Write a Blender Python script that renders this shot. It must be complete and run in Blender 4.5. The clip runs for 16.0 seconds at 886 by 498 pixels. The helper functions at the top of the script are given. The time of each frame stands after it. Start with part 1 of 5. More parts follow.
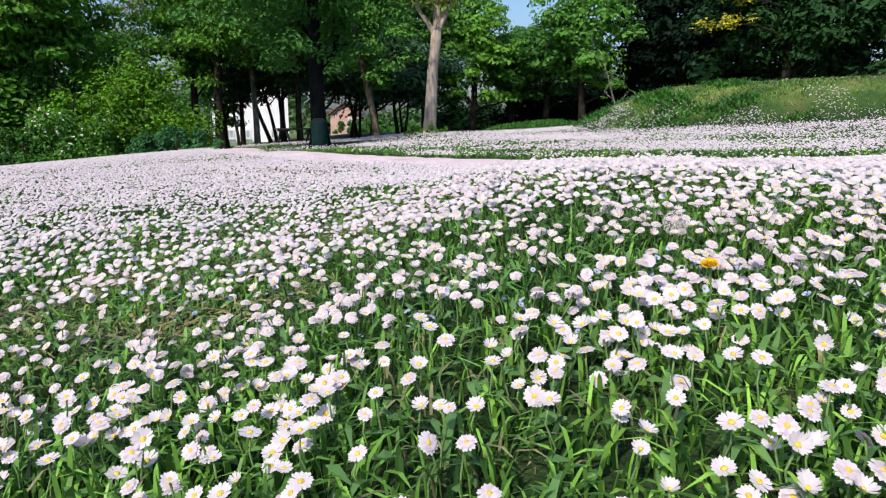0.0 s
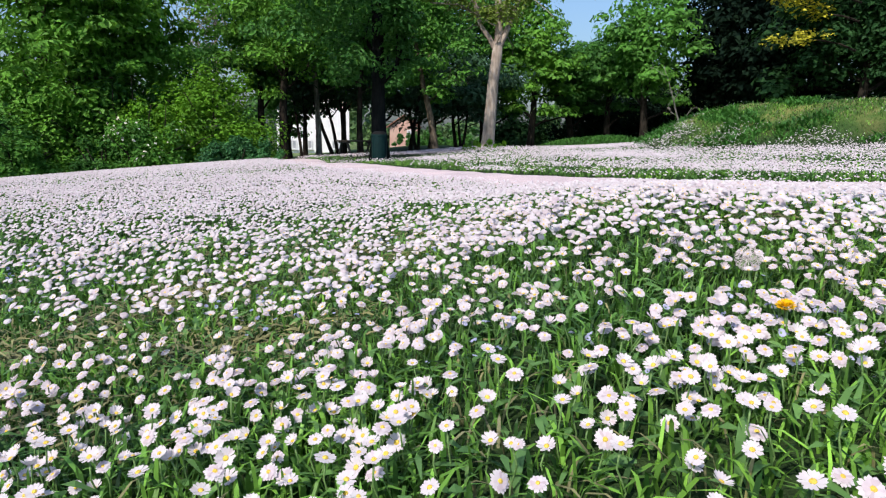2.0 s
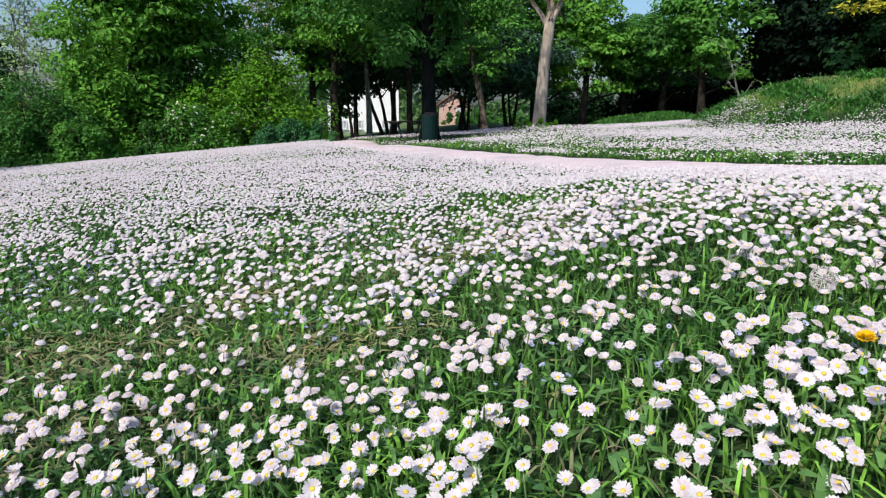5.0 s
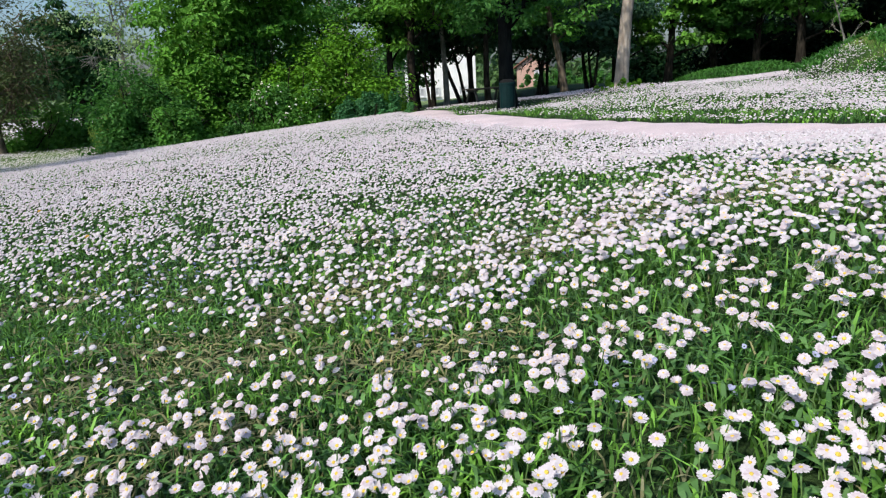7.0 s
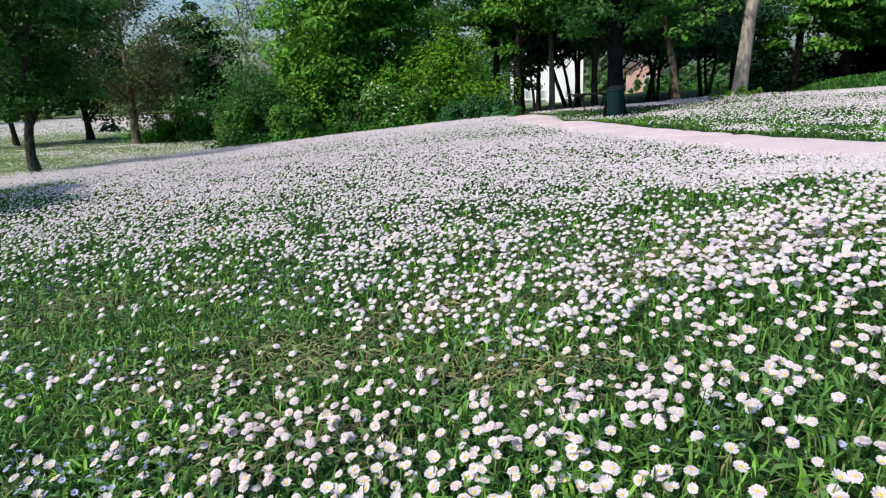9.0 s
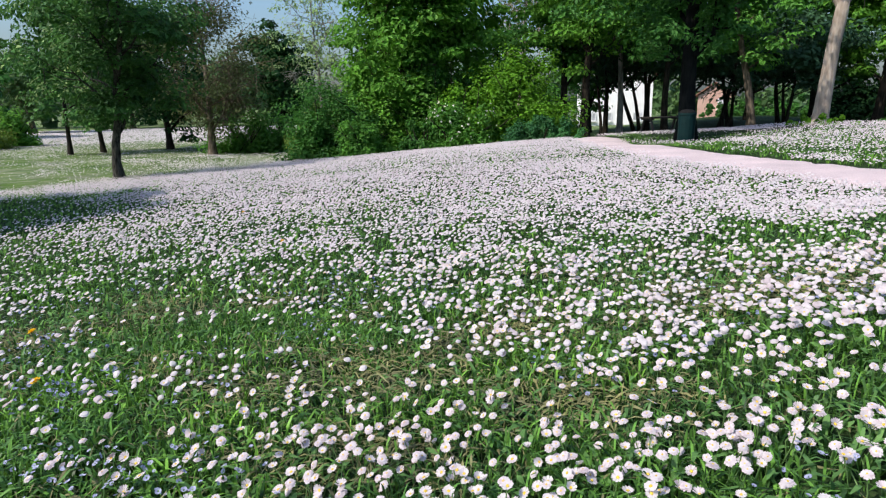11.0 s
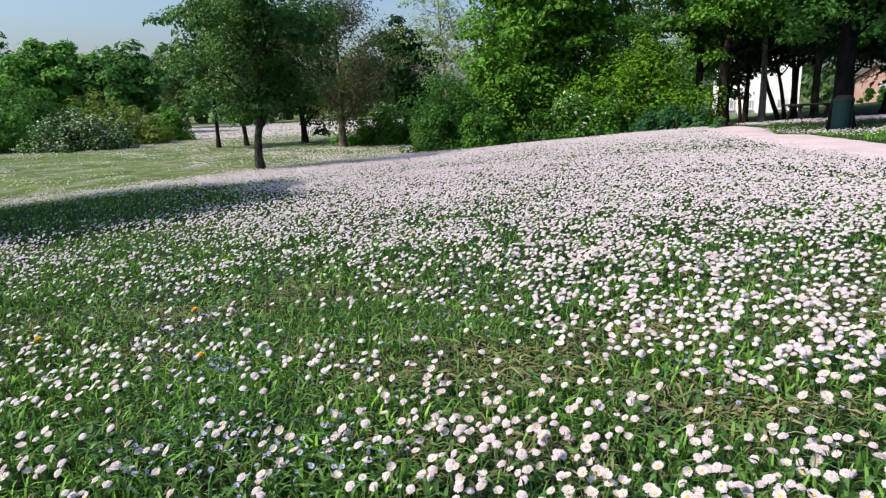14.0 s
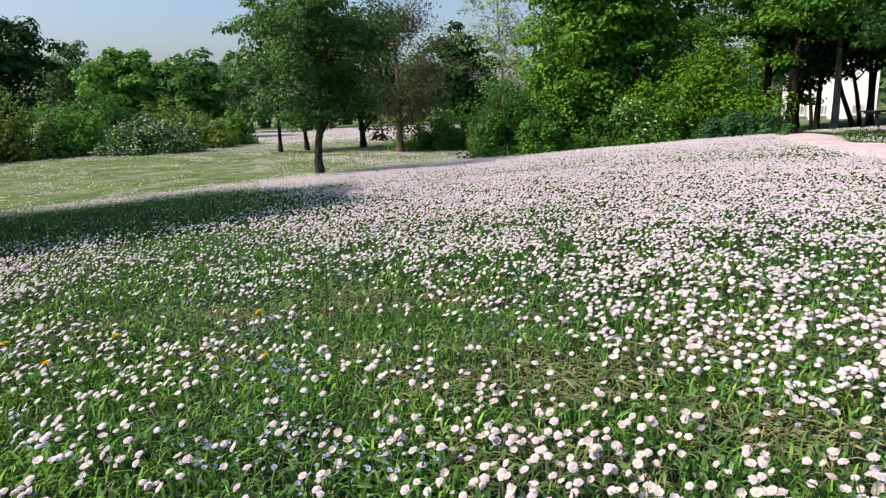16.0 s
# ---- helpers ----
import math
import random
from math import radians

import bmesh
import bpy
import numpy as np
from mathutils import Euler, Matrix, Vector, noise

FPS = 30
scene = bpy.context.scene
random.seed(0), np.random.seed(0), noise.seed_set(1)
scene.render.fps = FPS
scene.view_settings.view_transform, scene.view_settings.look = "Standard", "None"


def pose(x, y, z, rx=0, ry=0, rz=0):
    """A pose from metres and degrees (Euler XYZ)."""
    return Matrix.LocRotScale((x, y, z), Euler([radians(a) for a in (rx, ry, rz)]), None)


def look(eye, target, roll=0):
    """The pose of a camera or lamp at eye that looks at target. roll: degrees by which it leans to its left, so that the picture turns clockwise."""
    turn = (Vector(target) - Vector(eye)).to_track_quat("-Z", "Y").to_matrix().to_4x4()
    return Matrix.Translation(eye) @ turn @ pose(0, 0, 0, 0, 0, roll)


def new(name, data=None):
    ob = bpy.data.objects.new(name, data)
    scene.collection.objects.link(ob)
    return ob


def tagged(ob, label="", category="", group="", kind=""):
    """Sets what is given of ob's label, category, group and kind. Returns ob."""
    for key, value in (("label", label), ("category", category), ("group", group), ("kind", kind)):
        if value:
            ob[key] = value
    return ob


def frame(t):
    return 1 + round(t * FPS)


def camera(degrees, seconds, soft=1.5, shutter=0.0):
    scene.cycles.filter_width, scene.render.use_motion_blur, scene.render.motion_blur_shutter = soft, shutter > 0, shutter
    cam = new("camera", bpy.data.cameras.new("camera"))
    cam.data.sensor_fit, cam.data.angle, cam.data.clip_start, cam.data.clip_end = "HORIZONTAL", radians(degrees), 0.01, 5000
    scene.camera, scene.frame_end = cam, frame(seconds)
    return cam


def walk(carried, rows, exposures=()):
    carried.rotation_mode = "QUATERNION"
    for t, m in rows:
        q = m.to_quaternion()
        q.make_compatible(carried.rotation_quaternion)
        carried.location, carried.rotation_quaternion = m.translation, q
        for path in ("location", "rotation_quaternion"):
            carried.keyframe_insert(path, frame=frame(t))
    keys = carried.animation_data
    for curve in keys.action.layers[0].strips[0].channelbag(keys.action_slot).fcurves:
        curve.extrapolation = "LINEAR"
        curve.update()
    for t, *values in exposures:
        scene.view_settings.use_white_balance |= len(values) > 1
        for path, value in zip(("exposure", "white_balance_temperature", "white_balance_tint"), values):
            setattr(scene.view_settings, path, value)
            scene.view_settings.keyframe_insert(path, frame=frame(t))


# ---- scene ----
cam = camera(70.1, 16.0, soft=1.2)
PATH = [
    (0, (-0.001, 0.049, 0.352), (0.001, 2.01, -0.04), -0.0),
    (0.5, (-0.004, 0.048, 0.358), (-0.027, 2.012, -0.019), -0.1),
    (1, (-0.009, 0.045, 0.363), (-0.066, 2.011, -0.003), -0.1),
    (1.5, (-0.014, 0.043, 0.367), (-0.116, 2.01, 0.016), 0.9),
    (2, (-0.019, 0.04, 0.375), (-0.188, 2.001, 0.021), 0.9),
    (2.5, (-0.024, 0.039, 0.38), (-0.228, 1.993, 0.004), 0.5),
    (3, (-0.032, 0.039, 0.386), (-0.267, 1.989, 0.011), 0.8),
    (3.5, (-0.036, 0.039, 0.393), (-0.281, 1.992, 0.041), 0.3),
    (3.7, (-0.037, 0.039, 0.4), (-0.297, 1.992, 0.055), 0.1),
    (5.8, (-0.046, 0.03, 0.465), (-0.423, 1.924, -0.055), -1.5),
    (6, (-0.044, 0.028, 0.476), (-0.448, 1.911, -0.064), -2.4),
    (6.5, (-0.035, 0.015, 0.501), (-0.514, 1.879, -0.044), -3.6),
    (7, (-0.03, 0.009, 0.525), (-0.597, 1.854, 0.002), -3.2),
    (7.5, (-0.025, -0.002, 0.546), (-0.702, 1.799, -0.003), -4.3),
    (8, (-0.024, -0.008, 0.554), (-0.772, 1.768, 0.016), -3.7),
    (8.5, (-0.026, -0.01, 0.56), (-0.804, 1.755, 0.031), -2.7),
    (9, (-0.034, -0.018, 0.567), (-0.882, 1.722, 0.062), -2.1),
    (9.2, (-0.034, -0.021, 0.57), (-0.902, 1.714, 0.083), -1.9),
    (11.5, (-0.069, -0.038, 0.577), (-1.122, 1.604, 0.136), -0.4),
    (12, (-0.073, -0.043, 0.579), (-1.164, 1.573, 0.136), -0.1),
    (12.5, (-0.083, -0.045, 0.576), (-1.222, 1.532, 0.11), -0.5),
    (13, (-0.097, -0.051, 0.58), (-1.307, 1.472, 0.116), -0.6),
    (13.5, (-0.101, -0.054, 0.581), (-1.365, 1.427, 0.123), -0.9),
    (14, (-0.094, -0.055, 0.58), (-1.408, 1.381, 0.118), -1.9),
    (14.5, (-0.087, -0.056, 0.582), (-1.396, 1.38, 0.113), -1.6),
    (15, (-0.081, -0.061, 0.591), (-1.428, 1.346, 0.137), -0.9),
    (15.5, (-0.071, -0.066, 0.601), (-1.467, 1.304, 0.182), -2.3),
    (16, (-0.078, -0.076, 0.6), (-1.516, 1.242, 0.159), -1.9),
]
GRADE = [(0.0, 0.40, 6700.0, 14.0), (3.5, 0.40, 6700.0, 11.0), (6.5, 0.34, 6680.0, 8.0), (9.0, 0.38, 6700.0, 9.0), (13.0, 0.44, 6880.0, 13.0), (16.0, 0.53, 7350.0, 18.0)]
walk(cam, [(t, look(eye, target, roll)) for t, eye, target, roll in PATH], GRADE)

# ---------------------------------------------------------------- light
SUN_AZ, SUN_EL = 207.0, 47.0          # compass degrees from +y towards +x, and height
SUN = Vector((math.sin(radians(SUN_AZ)) * math.cos(radians(SUN_EL)),
              math.cos(radians(SUN_AZ)) * math.cos(radians(SUN_EL)), math.sin(radians(SUN_EL))))
world = bpy.data.worlds.new("sky_world")
scene.world = world
world.use_nodes = True
wn = world.node_tree
bg = wn.nodes["Background"]
sky = wn.nodes.new("ShaderNodeTexSky")
sky.sky_type = 'NISHITA'
sky.sun_disc = False
sky.sun_elevation = radians(SUN_EL)
sky.sun_rotation = radians(SUN_AZ)
sky.air_density, sky.dust_density, sky.ozone_density = 1.3, 3.2, 9.0
wn.links.new(sky.outputs[0], bg.inputs[0])
bg.inputs[1].default_value = 0.15
sun_data = bpy.data.lights.new("sun", 'SUN')
sun_data.energy, sun_data.angle, sun_data.color = 3.45, radians(0.5), (1.0, 0.94, 0.86)
sun = new("sun", sun_data)
sun.matrix_world = look((0, 0, 30), Vector((0, 0, 30)) - SUN)


# ---------------------------------------------------------------- materials
def nodes_of(name, rough=0.7, spec=0.3):
    m = bpy.data.materials.new(name)
    m.use_nodes = True
    nt = m.node_tree
    b = nt.nodes["Principled BSDF"]
    b.inputs["Roughness"].default_value = rough
    b.inputs["Specular IOR Level"].default_value = spec
    return m, nt, b


def ramp(nt, fac, stops):
    r = nt.nodes.new("ShaderNodeValToRGB")
    els = r.color_ramp.elements
    els[0].position, els[0].color = stops[0][0], (*stops[0][1], 1)
    els[1].position, els[1].color = stops[-1][0], (*stops[-1][1], 1)
    for p, c in stops[1:-1]:
        e = els.new(p)
        e.color = (*c, 1)
    nt.links.new(fac, r.inputs[0])
    return r.outputs[0]


def noise_tex(nt, scale, detail=4.0, rough=0.55, coord="Object"):
    tc = nt.nodes.new("ShaderNodeTexCoord")
    n = nt.nodes.new("ShaderNodeTexNoise")
    n.inputs["Scale"].default_value = scale
    n.inputs["Detail"].default_value = detail
    n.inputs["Roughness"].default_value = rough
    nt.links.new(tc.outputs[coord], n.inputs["Vector"])
    return n.outputs[0]


def mix(nt, a, b, fac, mode='MIX'):
    m = nt.nodes.new("ShaderNodeMix")
    m.data_type = 'RGBA'
    m.blend_type = mode
    for sock, v in ((m.inputs[0], fac), (m.inputs[6], a), (m.inputs[7], b)):
        if isinstance(v, (int, float)):
            sock.default_value = v
        elif isinstance(v, tuple):
            sock.default_value = (*v, 1)
        else:
            nt.links.new(v, sock)
    return m.outputs[2]


def bump(nt, b, height, strength, dist):
    n = nt.nodes.new("ShaderNodeBump")
    n.inputs["Strength"].default_value = strength
    n.inputs["Distance"].default_value = dist
    nt.links.new(height, n.inputs["Height"])
    nt.links.new(n.outputs[0], b.inputs["Normal"])


def island(nt):
    return nt.nodes.new("ShaderNodeNewGeometry").outputs["Random Per Island"]


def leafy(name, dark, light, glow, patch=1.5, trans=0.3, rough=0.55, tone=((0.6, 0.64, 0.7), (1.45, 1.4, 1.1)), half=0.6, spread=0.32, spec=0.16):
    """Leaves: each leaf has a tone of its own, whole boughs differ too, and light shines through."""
    m, nt, b = nodes_of(name, rough, spec)
    lo, hi = (tuple(d + (l - d) * f for d, l in zip(dark, light)) for f in (spread, 1 - spread))
    per_leaf = ramp(nt, island(nt), [(0.0, lo), (half, tuple((d + l) / 2 for d, l in zip(lo, hi))), (1.0, hi)])
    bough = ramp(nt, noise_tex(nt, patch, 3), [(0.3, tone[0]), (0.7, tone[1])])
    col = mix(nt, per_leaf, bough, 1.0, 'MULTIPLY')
    nt.links.new(col, b.inputs["Base Color"])
    tr = nt.nodes.new("ShaderNodeBsdfTranslucent")
    nt.links.new(mix(nt, col, glow, 0.5), tr.inputs[0])
    ms = nt.nodes.new("ShaderNodeMixShader")
    ms.inputs[0].default_value = trans
    nt.links.new(b.outputs[0], ms.inputs[1])
    nt.links.new(tr.outputs[0], ms.inputs[2])
    nt.links.new(ms.outputs[0], nt.nodes["Material Output"].inputs[0])
    return m


LEAF_FRESH = leafy("leaf_fresh", (0.05, 0.155, 0.024), (0.16, 0.385, 0.052), (0.2, 0.46, 0.04))
LEAF_MID = leafy("leaf_mid", (0.042, 0.143, 0.029), (0.13, 0.34, 0.056), (0.15, 0.40, 0.04))
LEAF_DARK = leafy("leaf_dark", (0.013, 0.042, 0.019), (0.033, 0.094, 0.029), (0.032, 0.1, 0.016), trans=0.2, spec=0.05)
LEAF_DEEP = leafy("leaf_deep", (0.022, 0.088, 0.022), (0.08, 0.235, 0.045), (0.08, 0.26, 0.03), trans=0.3)
# near black: evergreen leaves, and painted shade on the filler undergrowth
LEAF_YEW_SHADE = leafy("leaf_evergreen_shade", (0.007, 0.015, 0.012), (0.013, 0.029, 0.018), (0.012, 0.03, 0.012), trans=0.1, rough=1.0, spec=0.0)
# leaves inside the wood: the look of the shade is put into this bluish tone
LEAF_SHADE = leafy("leaf_in_shade", (0.022, 0.058, 0.038), (0.054, 0.12, 0.066), (0.05, 0.12, 0.05), trans=0.2, spec=0.08)
LEAF_WOOD = leafy("leaf_woodland", (0.02, 0.076, 0.021), (0.078, 0.23, 0.044), (0.075, 0.25, 0.03), trans=0.28, spec=0.12)
LEAF_LIME = leafy("leaf_lime", (0.05, 0.15, 0.014), (0.15, 0.36, 0.03), (0.2, 0.44, 0.02), patch=2.2)
LEAF_OLIVE = leafy("leaf_olive", (0.07, 0.125, 0.025), (0.21, 0.30, 0.06), (0.24, 0.34, 0.05))
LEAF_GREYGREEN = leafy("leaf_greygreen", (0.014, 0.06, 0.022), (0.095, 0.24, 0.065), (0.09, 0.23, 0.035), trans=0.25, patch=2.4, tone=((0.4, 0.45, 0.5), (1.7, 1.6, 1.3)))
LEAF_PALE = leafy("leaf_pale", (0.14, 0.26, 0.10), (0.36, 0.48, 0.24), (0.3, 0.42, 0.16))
LEAF_BRONZE = leafy("leaf_bronze", (0.036, 0.062, 0.026), (0.12, 0.14, 0.058), (0.12, 0.14, 0.05), patch=2.4)
LEAF_RUST = leafy("leaf_rust", (0.05, 0.08, 0.03), (0.17, 0.21, 0.09), (0.19, 0.23, 0.07), trans=0.3)
LEAF_YELLOW = leafy("leaf_yellow", (0.36, 0.34, 0.03), (0.62, 0.57, 0.07), (0.58, 0.52, 0.05))
LEAF_BLUE = leafy("leaf_bluegreen", (0.025, 0.10, 0.04), (0.07, 0.23, 0.085), (0.07, 0.26, 0.06))
# distant foliage: haze is put into a paler, greyer leaf colour
LEAF_HAZED = leafy("leaf_hazed", (0.045, 0.10, 0.045), (0.12, 0.21, 0.08), (0.13, 0.24, 0.07), patch=0.6)
BLOSSOM = leafy("blossom_white", (0.50, 0.48, 0.46), (0.80, 0.78, 0.76), (0.7, 0.7, 0.66), trans=0.3)


def barky(name, a, b_, streak=9.0):
    m, nt, b = nodes_of(name, 0.95, 0.04)
    tc = nt.nodes.new("ShaderNodeTexCoord")
    mp = nt.nodes.new("ShaderNodeMapping")
    mp.inputs["Scale"].default_value = (streak, streak, streak * 0.22)
    nt.links.new(tc.outputs["Object"], mp.inputs["Vector"])
    n = nt.nodes.new("ShaderNodeTexNoise")
    n.inputs["Scale"].default_value = 2.2
    n.inputs["Detail"].default_value = 7.0
    nt.links.new(mp.outputs[0], n.inputs["Vector"])
    fine = ramp(nt, n.outputs[0], [(0.32, a), (0.68, b_)])
    blotch = ramp(nt, noise_tex(nt, 2.6, 4), [(0.35, (0.7, 0.7, 0.7)), (0.65, (1.1, 1.1, 1.08))])
    nt.links.new(mix(nt, fine, blotch, 1.0, 'MULTIPLY'), b.inputs["Base Color"])
    bump(nt, b, n.outputs[0], 0.8, 0.02)
    return m


BARK_PALE = barky("bark_pale", (0.29, 0.235, 0.19), (0.47, 0.40, 0.34))
BARK_GREY = barky("bark_grey", (0.13, 0.125, 0.11), (0.33, 0.32, 0.29))
BARK_DARK = barky("bark_dark", (0.014, 0.012, 0.010), (0.045, 0.038, 0.030))
BARK_MOTTLED = barky("bark_mottled", (0.014, 0.013, 0.012), (0.13, 0.125, 0.11), 16.0)
# dark bark blackened further: the crown's shade on the trunk is in the colour
BARK_SHADED = barky("bark_shaded", (0.006, 0.008, 0.008), (0.016, 0.017, 0.016))
BARK_BROWN = barky("bark_brown", (0.07, 0.055, 0.04), (0.19, 0.155, 0.115))

# turf: soil and thatch close by, grass and far flowers by patches
GROUND, nt, b = nodes_of("turf", 0.95, 0.1)
soil = ramp(nt, noise_tex(nt, 60.0, 6), [(0.3, (0.026, 0.055, 0.012)), (0.55, (0.06, 0.112, 0.024)), (0.8, (0.115, 0.15, 0.045))])
patch = ramp(nt, noise_tex(nt, 0.9, 7, 0.7), [(0.36, (0.75, 0.9, 0.65)), (0.47, (1.25, 1.3, 1.0)), (0.6, (1.9, 1.7, 1.5))])
lawn_turf = mix(nt, soil, patch, 1.0, 'MULTIPLY')
bloom = ramp(nt, noise_tex(nt, 1.5, 9, 0.75), [(0.45, (0.0, 0.0, 0.0)), (0.64, (0.46, 0.46, 0.46))])
lawn_turf = mix(nt, lawn_turf, (0.40, 0.355, 0.335), bloom)
earth = ramp(nt, noise_tex(nt, 45.0, 6), [(0.3, (0.010, 0.024, 0.008)), (0.6, (0.030, 0.058, 0.018)), (0.85, (0.08, 0.088, 0.04))])
tc = nt.nodes.new("ShaderNodeTexCoord")
sep = nt.nodes.new("ShaderNodeSeparateXYZ")
nt.links.new(tc.outputs["Object"], sep.inputs[0])
west = nt.nodes.new("ShaderNodeMapRange")               # rough meadow in the east, mown lawn in the west
west.inputs[1].default_value, west.inputs[2].default_value = -10.5, -12.5
nt.links.new(sep.outputs[0], west.inputs[0])
mp = nt.nodes.new("ShaderNodeMapping")                   # short turf on the big mound
mp.inputs["Location"].default_value = (-10.6 / 6.6, -14.0 / 4.4, 0.0)
mp.inputs["Scale"].default_value = (1 / 6.6, 1 / 4.4, 0.0)
nt.links.new(tc.outputs["Object"], mp.inputs["Vector"])
span = nt.nodes.new("ShaderNodeVectorMath")
span.operation = 'LENGTH'
nt.links.new(mp.outputs[0], span.inputs[0])
hill = nt.nodes.new("ShaderNodeMapRange")
hill.inputs[1].default_value, hill.inputs[2].default_value = 1.14, 0.96
nt.links.new(span.outputs["Value"], hill.inputs[0])
turf = ramp(nt, noise_tex(nt, 1.1, 8, 0.7), [(0.35, (0.035, 0.088, 0.02)), (0.5, (0.08, 0.145, 0.031)), (0.66, (0.2, 0.2, 0.065))])
meadow = mix(nt, earth, turf, hill.outputs[0])
nt.links.new(mix(nt, meadow, lawn_turf, west.outputs[0]), b.inputs["Base Color"])
bump(nt, b, noise_tex(nt, 90.0, 5), 0.8, 0.02)

PATHMAT, nt, b = nodes_of("trodden_gravel", 0.95, 0.1)
g1 = ramp(nt, noise_tex(nt, 220.0, 3), [(0.3, (0.50, 0.405, 0.415)), (0.7, (0.70, 0.59, 0.60))])
g2 = ramp(nt, noise_tex(nt, 1.7, 5), [(0.3, (0.82, 0.82, 0.82)), (0.7, (1.08, 1.06, 1.04))])
nt.links.new(mix(nt, g1, g2, 1.0, 'MULTIPLY'), b.inputs["Base Color"])
bump(nt, b, noise_tex(nt, 160.0, 4), 0.7, 0.01)

GRASS = leafy("grass_blade", (0.005, 0.026, 0.009), (0.225, 0.46, 0.095), (0.23, 0.52, 0.06), patch=2.2, trans=0.22, rough=0.38, tone=((0.45, 0.58, 0.7), (1.35, 1.36, 0.85)), half=0.72, spread=0.0)
GRASS_BROAD = leafy("broad_leaf", (0.035, 0.105, 0.035), (0.17, 0.33, 0.11), (0.17, 0.36, 0.07), patch=5.0, trans=0.25, rough=0.4)
GRASS_DRY = leafy("dry_blade", (0.075, 0.075, 0.038), (0.33, 0.33, 0.18), (0.29, 0.29, 0.13), trans=0.2, patch=6.0)

PETAL, nt, b = nodes_of("daisy_petal", 0.6, 0.2)
pcol = ramp(nt, island(nt), [(0.0, (0.59, 0.49, 0.525)), (0.3, (0.68, 0.605, 0.635)), (1.0, (0.725, 0.68, 0.70))])
nt.links.new(pcol, b.inputs["Base Color"])
tr = nt.nodes.new("ShaderNodeBsdfTranslucent")
nt.links.new(pcol, tr.inputs[0])
ms = nt.nodes.new("ShaderNodeMixShader")
ms.inputs[0].default_value = 0.36
nt.links.new(b.outputs[0], ms.inputs[1])
nt.links.new(tr.outputs[0], ms.inputs[2])
nt.links.new(ms.outputs[0], nt.nodes["Material Output"].inputs[0])

DISC, nt, b = nodes_of("daisy_disc", 0.8, 0.1)
nt.links.new(ramp(nt, noise_tex(nt, 900.0, 2), [(0.3, (0.66, 0.42, 0.04)), (0.7, (0.86, 0.66, 0.14))]), b.inputs["Base Color"])
bump(nt, b, noise_tex(nt, 1400.0, 1), 0.6, 0.001)
STEM, nt, b = nodes_of("flower_stem", 0.6, 0.3)
nt.links.new(ramp(nt, noise_tex(nt, 30.0, 2), [(0.3, (0.07, 0.15, 0.04)), (0.7, (0.15, 0.25, 0.08))]), b.inputs["Base Color"])
DANDY = leafy("dandelion_ray", (0.70, 0.38, 0.005), (0.85, 0.56, 0.01), (0.8, 0.5, 0.01), trans=0.2)
BLUEBELL = leafy("speedwell_petal", (0.20, 0.22, 0.42), (0.42, 0.44, 0.66), (0.35, 0.36, 0.6), trans=0.2)
FLUFF, nt, b = nodes_of("seed_fluff", 0.9, 0.1)
nt.links.new(ramp(nt, noise_tex(nt, 80.0, 2), [(0.3, (0.58, 0.51, 0.50)), (0.7, (0.70, 0.63, 0.62))]), b.inputs["Base Color"])


def plain(name, a, b_, scale, rough=0.7, spec=0.3, metal=0.0, bumpy=0.0):
    m, nt, b = nodes_of(name, rough, spec)
    n = noise_tex(nt, scale, 5)
    nt.links.new(ramp(nt, n, [(0.3, a), (0.7, b_)]), b.inputs["Base Color"])
    b.inputs["Metallic"].default_value = metal
    if bumpy:
        bump(nt, b, n, 0.5, bumpy)
    return m


BIN_GREEN = plain("bin_plastic", (0.002, 0.014, 0.015), (0.005, 0.024, 0.024), 6.0, 0.6, 0.12)
BIN_BLACK = plain("bin_black", (0.006, 0.007, 0.007), (0.012, 0.012, 0.012), 8.0, 0.7, 0.1)
BENCH_WOOD = plain("bench_wood", (0.022, 0.019, 0.016), (0.05, 0.042, 0.034), 14.0, 0.75, 0.2, 0, 0.004)
IRON = plain("painted_iron", (0.012, 0.013, 0.014), (0.025, 0.026, 0.027), 20.0, 0.5, 0.4, 0.3)
RENDER_WHITE = plain("white_render", (0.72, 0.71, 0.70), (0.84, 0.83, 0.82), 1.4, 0.9, 0.1, 0, 0.003)
RENDER_PINK = plain("pink_render", (0.46, 0.29, 0.23), (0.58, 0.39, 0.32), 1.2, 0.9, 0.1, 0, 0.003)
ROOF_TILE = plain("roof_tile", (0.16, 0.075, 0.055), (0.28, 0.14, 0.10), 3.0, 0.85, 0.15, 0, 0.01)
FRAME_WHITE = plain("window_frame_paint", (0.60, 0.60, 0.60), (0.72, 0.72, 0.72), 8.0, 0.5)
GLASS, nt, b = nodes_of("window_glass", 0.08, 0.6)
nt.links.new(ramp(nt, noise_tex(nt, 2.0, 2), [(0.3, (0.30, 0.31, 0.33)), (0.7, (0.42, 0.43, 0.45))]), b.inputs["Base Color"])

# ---------------------------------------------------------------- lie of the land
rng = np.random.default_rng(7)


def smoothclip(v, k):
    return np.logaddexp(0.0, v / k) * k


